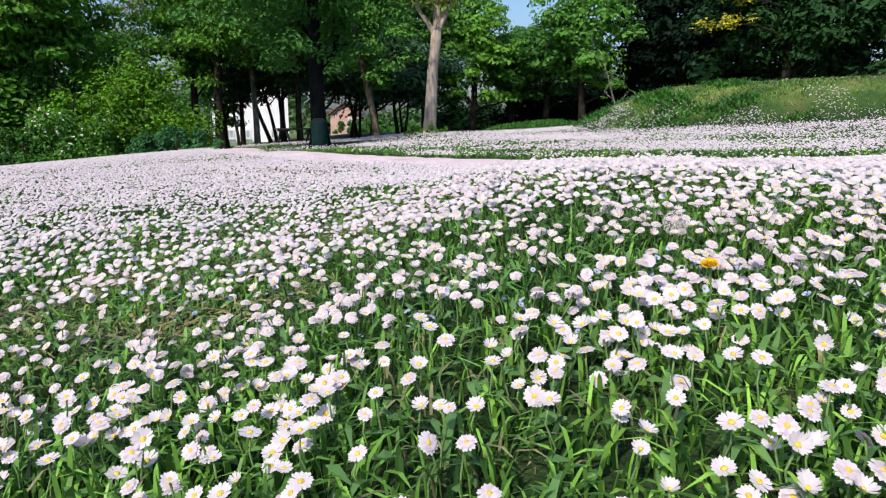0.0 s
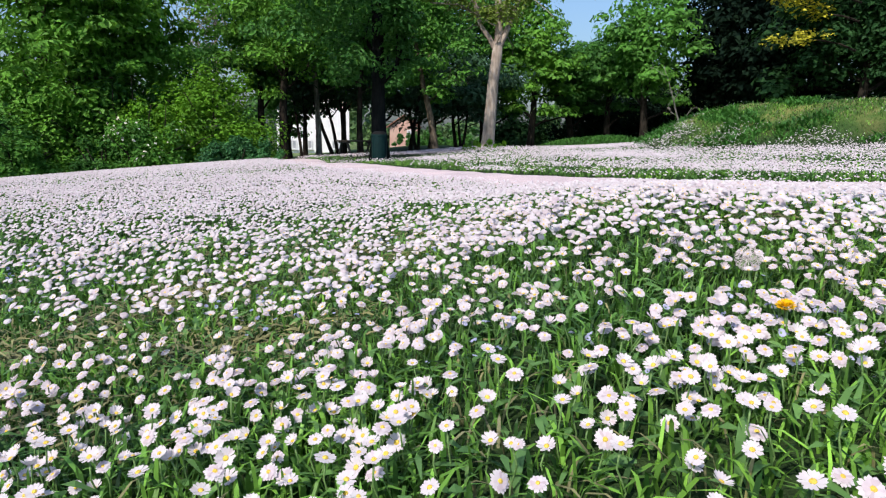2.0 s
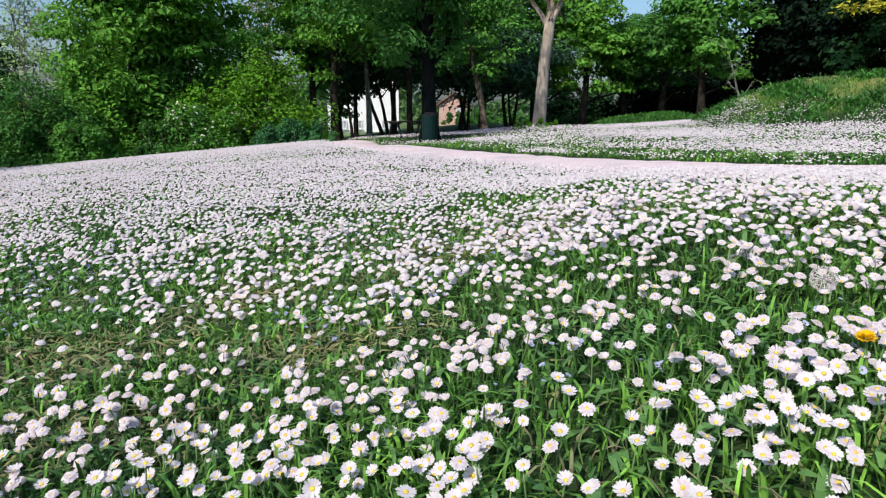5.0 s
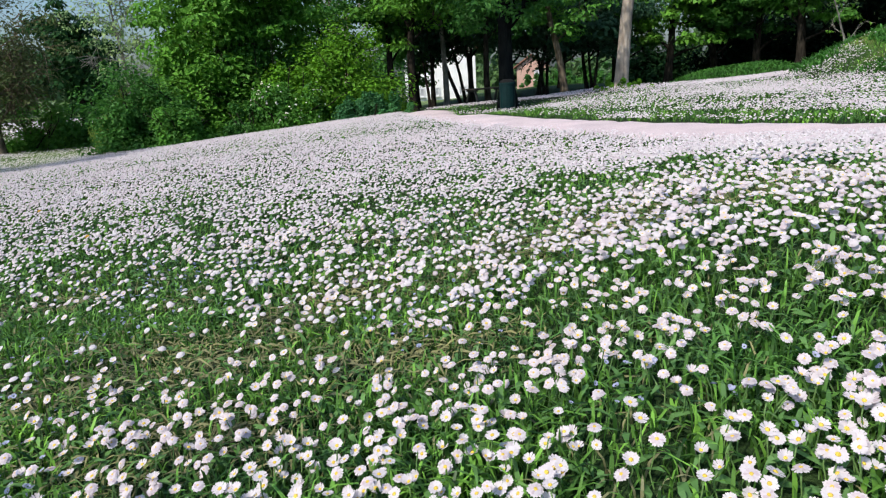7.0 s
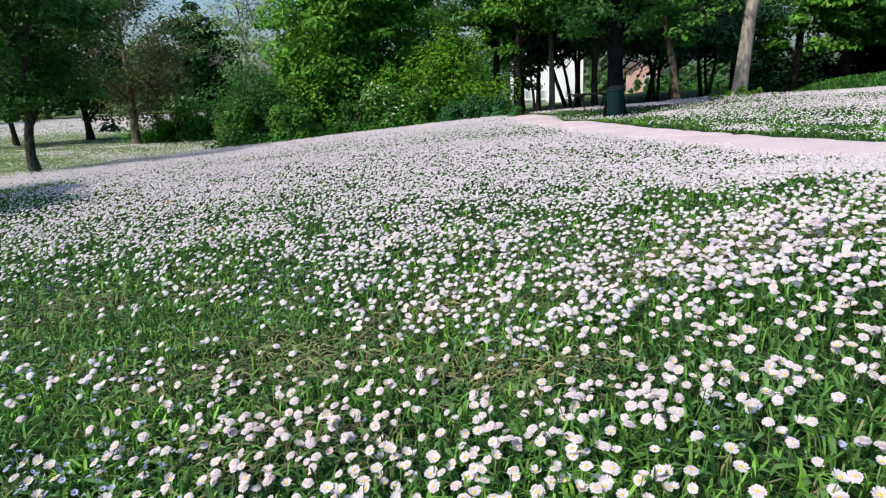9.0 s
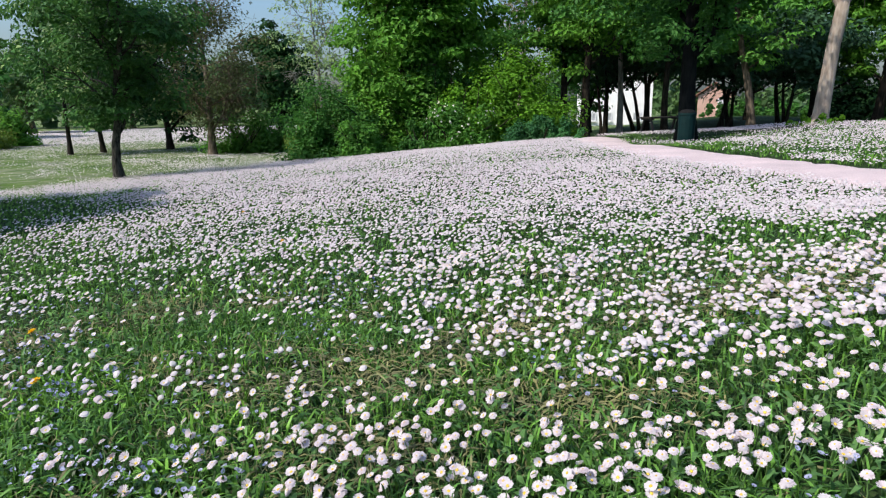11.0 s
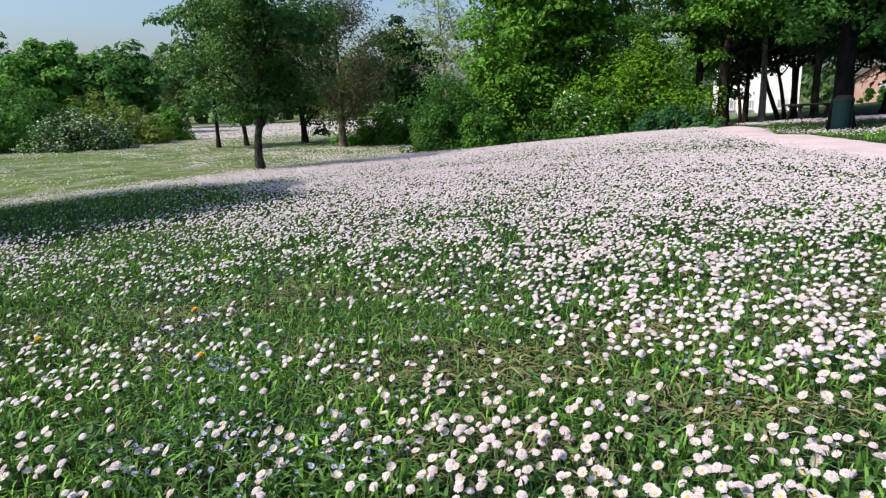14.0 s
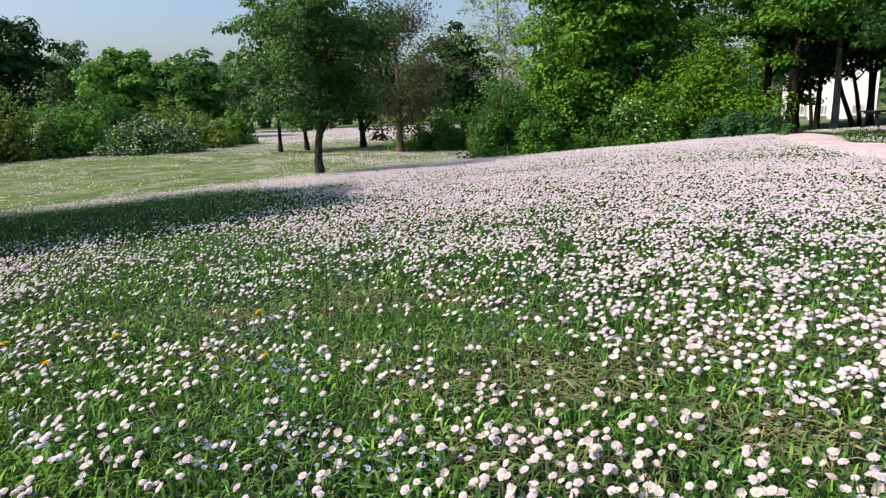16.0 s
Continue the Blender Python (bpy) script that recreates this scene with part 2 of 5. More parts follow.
def vnoise(x, y, seed):
    """Smooth lattice noise in 0..1."""
    xi, yi = np.floor(x), np.floor(y)
    u, v = x - xi, y - yi
    u, v = u * u * (3 - 2 * u), v * v * (3 - 2 * v)

    def h(a, b):
        s = np.sin(a * 127.1 + b * 311.7 + seed * 74.7) * 43758.5453
        return s - np.floor(s)
    return (h(xi, yi) * (1 - u) + h(xi + 1, yi) * u) * (1 - v) + (h(xi, yi + 1) * (1 - u) + h(xi + 1, yi + 1) * u) * v


def mound_rise(x, y):
    """0 off the big mound, 1 on its flat top."""
    u = np.clip((1.17 - np.hypot((x - 10.6) / 6.6, (y - 14.0) / 4.4)) / 0.45, 0, 1)
    return u * (1.7 - 0.7 * u)


def land(x, y):
    """Height of the ground: a meadow that falls to a level lawn on the west and rises eastwards, with two grassy mounds."""
    x, y = np.asarray(x, float), np.asarray(y, float)
    sx = (smoothclip(x + 12, 1.2) - smoothclip(x - 8, 2.0)) / 12
    sy = np.tanh(np.maximum(y, -1.5) / 14.0)
    z = (-1.0536 + 1.851 * sx - 1.1714 * sx**2 + 0.422 * sx**3 + 0.516 * sy - 1.0154 * sx * sy
         + 0.222 * sx**2 * sy + 1.0539 * sx * sy**2 - 0.5474 * sy**2)
    fall = (smoothclip(y - 12.6, 0.8) - smoothclip(y - 22.5, 1.0)) * 0.078
    z = z - fall / (1 + np.exp(-(x + 1.6) / 1.1))
    out = np.clip((y - 3.0) / 2.0, 0, 1) * np.clip((15.0 - y) / 2.5, 0, 1)
    z = z - out * (0.06 / (1 + np.exp(-(x + 1.5) / 0.5)) + 0.038 * np.clip(x - 1.5, 0, 3.5) + 0.07 * np.exp(-((x - 2.4) / 1.6) ** 2 - ((y - 11.3) / 2.2) ** 2))
    z = z + 0.11 * np.exp(-((x + 0.4) / 1.5) ** 2 - ((y - 15.5) / 1.8) ** 2)
    z = z - 0.18 * np.exp(-((x + 2.3) / 1.1) ** 2 - ((y - 12.5) / 1.3) ** 2)
    top = mound_rise(x, y)
    z = z + 0.86 * top
    z = z - smoothclip(z - 1.10, 0.06) * np.clip(top * 4, 0, 1)
    z = z + 0.50 * np.exp(-(((x - 3.3) / 2.1) ** 4 + ((y - 25.0) / 1.6) ** 2))
    z = z - 0.42 * np.exp(-(((x + 5.2) / 3.2) ** 2 + ((y - 22.8) / 4.0) ** 2))
    z = z + 0.16 / (1 + np.exp(-(x + 0.05) / 0.18)) * np.clip(0.3 + 0.55 * (y - 0.3), 0.1, 1) * np.exp(-((y - 0.4) / 3.0) ** 4)
    r = np.hypot(x, y)
    z = z - smoothclip(z - np.minimum(0.292 - 0.053 * r, 0.10 + 0.09 * r), 0.012) * np.clip((5.2 - r) / 1.2, 0, 1) * np.clip(y / 0.4, 0, 1) * np.clip((x + 1.0) / 0.5, 0, 1)
    near = np.exp(-(x * x + y * y) / 30.0)
    return z + near * 0.022 * (vnoise(x * 2.3, y * 2.3, 1) - 0.5) + near * 0.012 * (vnoise(x * 7, y * 7, 2) - 0.5)


def path_mid(s):
    """Middle line of the footpath for s from 0 (far, under the trees) to 1 (east)."""
    px = np.interp(s, PS, PX)
    py = np.interp(s, PS, PY)
    return px, py


_pts = [(-9.5, 24.0), (-6.9, 18.8), (-5.0, 14.9), (-3.3, 11.2), (-1.95, 8.75), (-0.92, 7.4), (-0.08, 6.35), (0.78, 5.25), (1.5, 4.65), (2.6, 4.4), (4.2, 4.25), (8.0, 3.8), (14.0, 3.5)]
_s = np.linspace(0, 1, len(_pts))
_fine = np.linspace(0, 1, 160)
_cx, _cy = np.interp(_fine, _s, [p[0] for p in _pts]), np.interp(_fine, _s, [p[1] for p in _pts])
_k = np.ones(13) / 13
PX = np.convolve(np.pad(_cx, 6, 'edge'), _k, 'valid')
PY = np.convolve(np.pad(_cy, 6, 'edge'), _k, 'valid')
PS = _fine
PATH_HALF = 0.5


def off_path(x, y):
    """Distance from the middle line of the path."""
    d = np.full(np.shape(x), 1e9)
    for i in range(0, 160, 2):
        d = np.minimum(d, np.hypot(x - PX[i], y - PY[i]))
    return d


def polar(az, d):
    a = radians(az)
    return d * math.sin(a), d * math.cos(a)


# ---------------------------------------------------------------- mesh helpers
def mesh_np(name, verts, tris, mats, mat_index=None, smooth=False):
    me = bpy.data.meshes.new(name)
    verts = np.asarray(verts, np.float32)
    tris = np.asarray(tris, np.int32)
    me.vertices.add(len(verts))
    me.vertices.foreach_set("co", verts.ravel())
    me.loops.add(tris.size)
    me.loops.foreach_set("vertex_index", tris.ravel())
    me.polygons.add(len(tris))
    me.polygons.foreach_set("loop_start", np.arange(0, tris.size, 3, dtype=np.int32))
    me.polygons.foreach_set("loop_total", np.full(len(tris), 3, np.int32))
    for m in mats:
        me.materials.append(m)
    if mat_index is not None:
        me.polygons.foreach_set("material_index", np.asarray(mat_index, np.int32))
    me.polygons.foreach_set("use_smooth", np.full(len(tris), smooth))
    me.update(calc_edges=True)
    return me


def part_np(name, me, parent=None, label=""):
    ob = new(name, me)
    if parent is not None:
        ob.parent = parent
    return tagged(ob, label) if label else ob


def part(name, bm, material, parent=None, label=""):
    me = bpy.data.meshes.new(name)
    bm.to_mesh(me)
    bm.free()
    me.materials.append(material)
    ob = new(name, me)
    if parent is not None:
        ob.parent = parent
    return tagged(ob, label) if label else ob


def empty(name, x, y, z, label, category, group="", turn=0.0):
    ob = new(name)
    ob.empty_display_size = 0.1
    ob.matrix_basis = pose(x, y, z, 0, 0, turn)
    return tagged(ob, label, category, group)


def box(bm, cx, cy, cz, sx, sy, sz, bevel=0.0, turn=None):
    r = bmesh.ops.create_cube(bm, size=1.0)
    vs = r["verts"]
    for v in vs:
        v.co = Vector((v.co.x * sx, v.co.y * sy, v.co.z * sz))
    if bevel:
        es = list({e for v in vs for e in v.link_edges})
        vs = list({v for f in bmesh.ops.bevel(bm, geom=es, offset=bevel, segments=2, affect='EDGES')["faces"] for v in f.verts} | {v for v in vs if v.is_valid})
    for v in vs:
        if turn is not None:
            v.co = turn @ v.co
        v.co += Vector((cx, cy, cz))
    return vs


def frames_for(n):
    """Two unit vectors square to each row of n."""
    n = n / np.linalg.norm(n, axis=1, keepdims=True)
    ref = np.where(np.abs(n[:, 2:3]) < 0.9, np.array([[0, 0, 1.0]]), np.array([[1.0, 0, 0]]))
    a = np.cross(ref, n)
    a /= np.linalg.norm(a, axis=1, keepdims=True)
    return n, a, np.cross(n, a)


def leaf_mesh(name, centres, normals, size, mat, r, aspect=0.62, mats=None, idx=None, simple=False):
    """Many folded leaves of six points each, joined into one crown."""
    k = len(centres)
    n, a, b_ = frames_for(normals)
    th = r.uniform(0, 2 * math.pi, (k, 1))
    u = a * np.cos(th) + b_ * np.sin(th)
    v = np.cross(n, u)
    s = ((1.5 if simple else 1.3) * size * r.uniform(0.6, 1.3, k))[:, None]
    w = s * aspect * 0.5
    droop = n * s * -0.12
    p0 = centres - u * s * 0.5 + droop
    p1 = centres - u * s * 0.08 + v * w + n * s * 0.05
    p2 = centres + u * s * 0.5 + droop * 1.4
    p3 = centres - u * s * 0.08 - v * w + n * s * 0.05
    if simple:
        verts = np.stack([p0 + v * w * 0.8, p2, p3 - v * w * 0.4], 1).reshape(-1, 3)
        return mesh_np(name, verts, np.arange(3 * k).reshape(-1, 3), mats or [mat])
    verts = np.stack([p0, p1, p2, p3], 1).reshape(-1, 3)
    o = (np.arange(k) * 4)[:, None]
    tris = np.stack([o + np.array([[0, 2, 1]]), o + np.array([[0, 3, 2]])], 1).reshape(-1, 3)
    mi = None if idx is None else np.repeat(idx, 2)
    return mesh_np(name, verts, tris, mats or [mat], mi)


def tube(points, radii, sides=7):
    """Tapered tube along points: verts and triangles."""
    pts = np.asarray(points, float)
    d = np.gradient(pts, axis=0)
    n, a, b_ = frames_for(d)
    for i in range(1, len(a)):                      # keep the rings from twisting
        a[i] = a[i - 1] - n[i] * (a[i - 1] @ n[i])
        a[i] /= np.linalg.norm(a[i])
        b_[i] = np.cross(n[i], a[i])
    th = np.linspace(0, 2 * math.pi, sides, endpoint=False)
    rings = pts[:, None] + (a[:, None] * np.cos(th)[None, :, None] + b_[:, None] * np.sin(th)[None, :, None]) * np.asarray(radii)[:, None, None]
    verts = np.concatenate([rings.reshape(-1, 3), pts[-1:]])
    tris = []
    for i in range(len(pts) - 1):
        for j in range(sides):
            q, w_ = i * sides + j, i * sides + (j + 1) % sides
            tris += [(q, w_, q + sides), (w_, w_ + sides, q + sides)]
    last = (len(pts) - 1) * sides
    tris += [(last + j, last + (j + 1) % sides, len(verts) - 1) for j in range(sides)]
    return verts, np.array(tris)


def joined(tubes):
    vs, ts, o = [], [], 0
    for v, t in tubes:
        vs.append(v)
        ts.append(t + o)
        o += len(v)
    return np.concatenate(vs), np.concatenate(ts)


def wander(start, direction, length, steps, r, wob, up=0.0):
    p, d = np.array(start, float), np.array(direction, float)
    d /= np.linalg.norm(d)
    out = [p.copy()]
    for _ in range(steps):
        d = d + r.normal(0, wob, 3) + np.array([0, 0, up])
        d /= np.linalg.norm(d)
        p = p + d * length / steps
        out.append(p.copy())
    return np.array(out)


def tree(name, az, d, label, height, trunk_r, crown_base, crown_r, leaf, bark, leaves=9000, size=0.11, seed=1,
         lean=(0.0, 0.0), clumps=60, limbs=8, fork=None, sparse=1.0, twigs=0, group="trees of the park", stems=1, z_drop=0.05, xy=None, crook=0.035, crown_shift=(0.0, 0.0), fleck=None):
    """A tree: tapered stem or stems and limbs in one mesh, twigs in another, and a crown of clumped leaves."""
    r = np.random.default_rng(seed)
    leaves, size = int(leaves * 0.75), size * 1.1
    x, y = xy or polar(az, d)
    z = float(land(x, y)) - z_drop
    ob = empty(name, x, y, z, label, "tree", group)
    tubes, ends = [], []
    top = height * 0.86
    fork = fork or crown_base
    for st in range(stems):
        base = np.array([0.0, 0.0, 0.0]) if stems == 1 else np.array([r.normal(0, 0.22), r.normal(0, 0.22), 0.0])
        tilt = np.array([lean[0], lean[1], 1.0]) + (0 if stems == 1 else 1) * np.array([r.normal(0, 0.16), r.normal(0, 0.16), 0])
        trunk = wander(base, tilt, top, 12, r, crook, 0.03 if crook > 0.05 else 0.0)
        rr = trunk_r * (1 if stems == 1 else r.uniform(0.45, 0.75))
        f = np.linspace(0, 1, 13)
        radii = rr * (1 - 0.82 * f ** 1.1) * (1 + 0.55 * np.exp(-f * 28))
        tubes.append(tube(trunk, radii, 10))
        for i in range(limbs):
            h = fork / height + (0.92 - fork / height) * (i + r.uniform(0, 0.8)) / limbs
            j = min(int(h * 12), 11)
            p = trunk[j] + (trunk[j + 1] - trunk[j]) * (h * 12 - j)
            ang = i * 2.4 + r.uniform(-0.5, 0.5)
            rise = r.uniform(0.35, 0.95)
            ln = crown_r * r.uniform(0.65, 1.05) * (1.15 - 0.6 * h)
            limb = wander(p, (math.cos(ang), math.sin(ang), rise), ln, 7, r, 0.16, 0.05)
            lr = max(radii[j] * r.uniform(0.35, 0.55), 0.012)
            tubes.append(tube(limb, lr * np.linspace(1, 0.22, 8), 6))
            ends += list(limb[3:])
            for _ in range(3):
                q = limb[r.integers(2, 7)]
                dd = limb[-1] - limb[0] + r.normal(0, 0.6, 3) * ln
                tw = wander(q, dd, ln * 0.5, 5, r, 0.2, 0.04)
                tubes.append(tube(tw, lr * 0.35 * np.linspace(1, 0.25, 6), 4))
                ends += list(tw[2:])
    v, t = joined(tubes)
    part_np("trunk", mesh_np("trunk", v, t, [bark], smooth=True), ob)
    ends = np.array(ends)
    if twigs:
        tw = []
        for _ in range(twigs):
            q = ends[r.integers(len(ends))]
            c0 = np.array([0, 0, (crown_base + height) / 2])
            tw.append(tube(wander(q, (q - c0) + r.normal(0, 0.9, 3) * crown_r * 0.5, crown_r * r.uniform(0.25, 0.55), 4, r, 0.3), np.linspace(0.011, 0.003, 5), 3))
        v, t = joined(tw)
        tagged(part_np("twig", mesh_np("twig", v, t, [bark]), ob), kind="stuff")
        ends = np.concatenate([ends, v[::6]])
    # clump centres: on the limbs, and spread through an uneven ellipsoid
    mid = (crown_base + height) / 2
    half = (height - crown_base) / 2
    clumps = int(clumps * 0.95)
    k1 = clumps // 2
    c1 = ends[r.integers(0, len(ends), k1)]
    u = r.normal(0, 1, (clumps - k1, 3))
    u /= np.linalg.norm(u, axis=1, keepdims=True)
    rad = r.uniform(0.35, 1.0, (clumps - k1, 1)) ** 0.5
    c2 = u * rad * np.array([crown_r, crown_r, half]) * (0.78 + 0.35 * r.random((clumps - k1, 1)))
    c2 += np.array([lean[0] * mid + crown_shift[0], lean[1] * mid + crown_shift[1], mid])
    c = np.concatenate([c1, c2])
    c[:, 2] = np.maximum(c[:, 2], crown_base * 0.9)
    per = max(int(leaves * 0.78 / len(c)), 4)
    cr = crown_r * 0.19 * sparse * r.uniform(0.7, 1.35, len(c))
    off = r.normal(0, 1, (len(c), per, 3))
    off /= np.linalg.norm(off, axis=2, keepdims=True)
    off *= (r.random((len(c), per, 1)) ** 0.4) * np.array([1.5, 1.5, 0.55])
    off[:, :, 2] -= 0.22 * (off[:, :, 0] ** 2 + off[:, :, 1] ** 2)      # each bough droops at its rim
    pts = (c[:, None] + off * cr[:, None, None]).reshape(-1, 3)
    nrm = off.reshape(-1, 3) * 0.8 + r.normal(0, 0.14, pts.shape) + np.array([0, 0, 0.8])
    if sparse <= 1.1:
        u = r.normal(0, 1, (int(leaves * 0.25), 3))
        u *= (r.random((len(u), 1)) ** 0.4) / np.linalg.norm(u, axis=1, keepdims=True)
        heart = u * np.array([crown_r, crown_r, half]) * 0.72 + np.array([lean[0] * mid + crown_shift[0], lean[1] * mid + crown_shift[1], mid])
        pts, nrm = np.concatenate([pts, heart]), np.concatenate([nrm, u + r.normal(0, 0.4, u.shape) + np.array([0, 0, 0.4])])
    part_np("crown", leaf_mesh("crown", pts, nrm, size, leaf, r, simple=math.hypot(x, y) > 24.0), ob)
    if fleck:                                            # pale young leaves set sunward; their colour also paints the lit side
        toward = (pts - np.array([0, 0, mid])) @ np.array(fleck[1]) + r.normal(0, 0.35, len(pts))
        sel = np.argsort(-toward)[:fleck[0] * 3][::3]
        part_np("sunlit_young_leaves", leaf_mesh("sunlit_young_leaves", pts[sel] + np.array([0, 0, 0.03]), nrm[sel], size, LEAF_PALE, r), ob, "pale green young leaves painting the sunlit side")
    return ob


def bush(name, az, d, label, width, depth, height, leaf, leaves=7000, size=0.085, seed=1, clumps=70, blossom=0, group="bushes of the park", z_drop=0.05, xy=None, turn=0.0):
    """A bush: a few stems, and leaves in clumps over a rough dome that reaches the ground."""
    r = np.random.default_rng(seed)
    x, y = xy or polar(az, d)
    z = float(land(x, y)) - z_drop
    ob = empty(name, x, y, z, label, "bush", group, turn=-(az if xy is None else 0) + turn)
    tubes = []
    for _ in range(7):
        a = r.uniform(0, 2 * math.pi)
        tubes.append(tube(wander((r.normal(0, width * 0.08), r.normal(0, depth * 0.08), 0), (math.cos(a) * 0.6, math.sin(a) * 0.6, 1), height * 0.8, 6, r, 0.15), np.linspace(0.03, 0.008, 7), 5))
    if name != "grass_tuft":
        v, t = joined(tubes)
        part_np("stem", mesh_np("stem", v, t, [BARK_DARK], smooth=True), ob)
    clumps = int(clumps * 1.1)
    u = r.normal(0, 1, (clumps, 3))
    u[:, 2] = np.abs(u[:, 2])
    u /= np.linalg.norm(u, axis=1, keepdims=True)
    rad = r.uniform(0.25, 1.0, (clumps, 1)) ** 0.5
    lump = 0.72 + 0.36 * r.random((clumps, 1))
    c = u * rad * lump * np.array([width / 2, depth / 2, height * 0.93])
    skirt = r.random(clumps) < 0.3
    c[skirt, 2] *= 0.35
    per = max(int(leaves / clumps), 4)
    cr = min(width, height * 1.4) * 0.13 * r.uniform(0.7, 1.4, clumps)
    off = r.normal(0, 1, (clumps, per, 3))
    off /= np.linalg.norm(off, axis=2, keepdims=True)
    off *= r.random((clumps, per, 1)) ** 0.4
    pts = (c[:, None] + off * cr[:, None, None]).reshape(-1, 3)
    nrm = off.reshape(-1, 3) * 0.9 + r.normal(0, 0.16, pts.shape) + np.array([0, 0, 0.6])
    keep = pts[:, 2] > 0.0
    pts, nrm = pts[keep], nrm[keep]
    part_np("crown", leaf_mesh("crown", pts, nrm, size, leaf, r, simple=math.hypot(x, y) > 24.0), ob)
    if blossom:
        outer = np.argsort(-(np.sum((pts / np.array([width / 2, depth / 2, height])) ** 2, 1) + r.normal(0, 0.18, len(pts))))
        sel = outer[:blossom * 4][r.permutation(min(len(outer), blossom * 4))[:blossom]]
        part_np("blossom", leaf_mesh("blossom", pts[sel] + nrm[sel] * 0.02, nrm[sel], size * 0.8, BLOSSOM, r, 0.9), ob, "small white blossom")
    return ob


# ---------------------------------------------------------------- ground and path
def build_ground():
    rings = np.concatenate([[0.0], np.geomspace(0.12, 60.0, 150), np.geomspace(70.0, 3500.0, 24)])
    seg = 216
    th = np.linspace(0, 2 * math.pi, seg, endpoint=False)
    X, Y = np.outer(rings, np.sin(th)).ravel(), np.outer(rings, np.cos(th)).ravel()
    verts = np.stack([X, Y, land(X, Y)], 1)
    i, j = np.meshgrid(np.arange(len(rings) - 1), np.arange(seg), indexing="ij")
    a, b_ = i * seg + j, i * seg + (j + 1) % seg
    tris = np.concatenate([np.stack([a, a + seg, b_], -1).reshape(-1, 3), np.stack([b_, a + seg, b_ + seg], -1).reshape(-1, 3)])
    ob = part_np("ground", mesh_np("ground", verts, tris, [GROUND], smooth=True))
    tagged(ob, "green grassy meadow ground falling to a level lawn", "ground", kind="structure")


build_ground()


def build_path():
    dx, dy = np.gradient(PX), np.gradient(PY)
    ln = np.hypot(dx, dy)
    nx, ny = -dy / ln, dx / ln
    across = np.linspace(-1, 1, 9)
    wob = PATH_HALF * (1 + 0.34 * (vnoise(np.arange(160) * 0.8, np.zeros(160), 5) - 0.5))
    X = PX[:, None] + nx[:, None] * across * wob[:, None]
    Y = PY[:, None] + ny[:, None] * across * wob[:, None]
    Z = land(X, Y) + 0.022 - 0.03 * np.abs(across) ** 6
    verts = np.stack([X, Y, Z], -1).reshape(-1, 3)
    i, j = np.meshgrid(np.arange(159), np.arange(8), indexing="ij")
    a = i * 9 + j
    tris = np.concatenate([np.stack([a, a + 1, a + 9], -1).reshape(-1, 3), np.stack([a + 1, a + 10, a + 9], -1).reshape(-1, 3)])
    ob = part_np("footpath", mesh_np("footpath", verts, tris, [PATHMAT], smooth=True))
    tagged(ob, "pale pinkish trodden gravel footpath through the daisies", "path", kind="structure")


build_path()


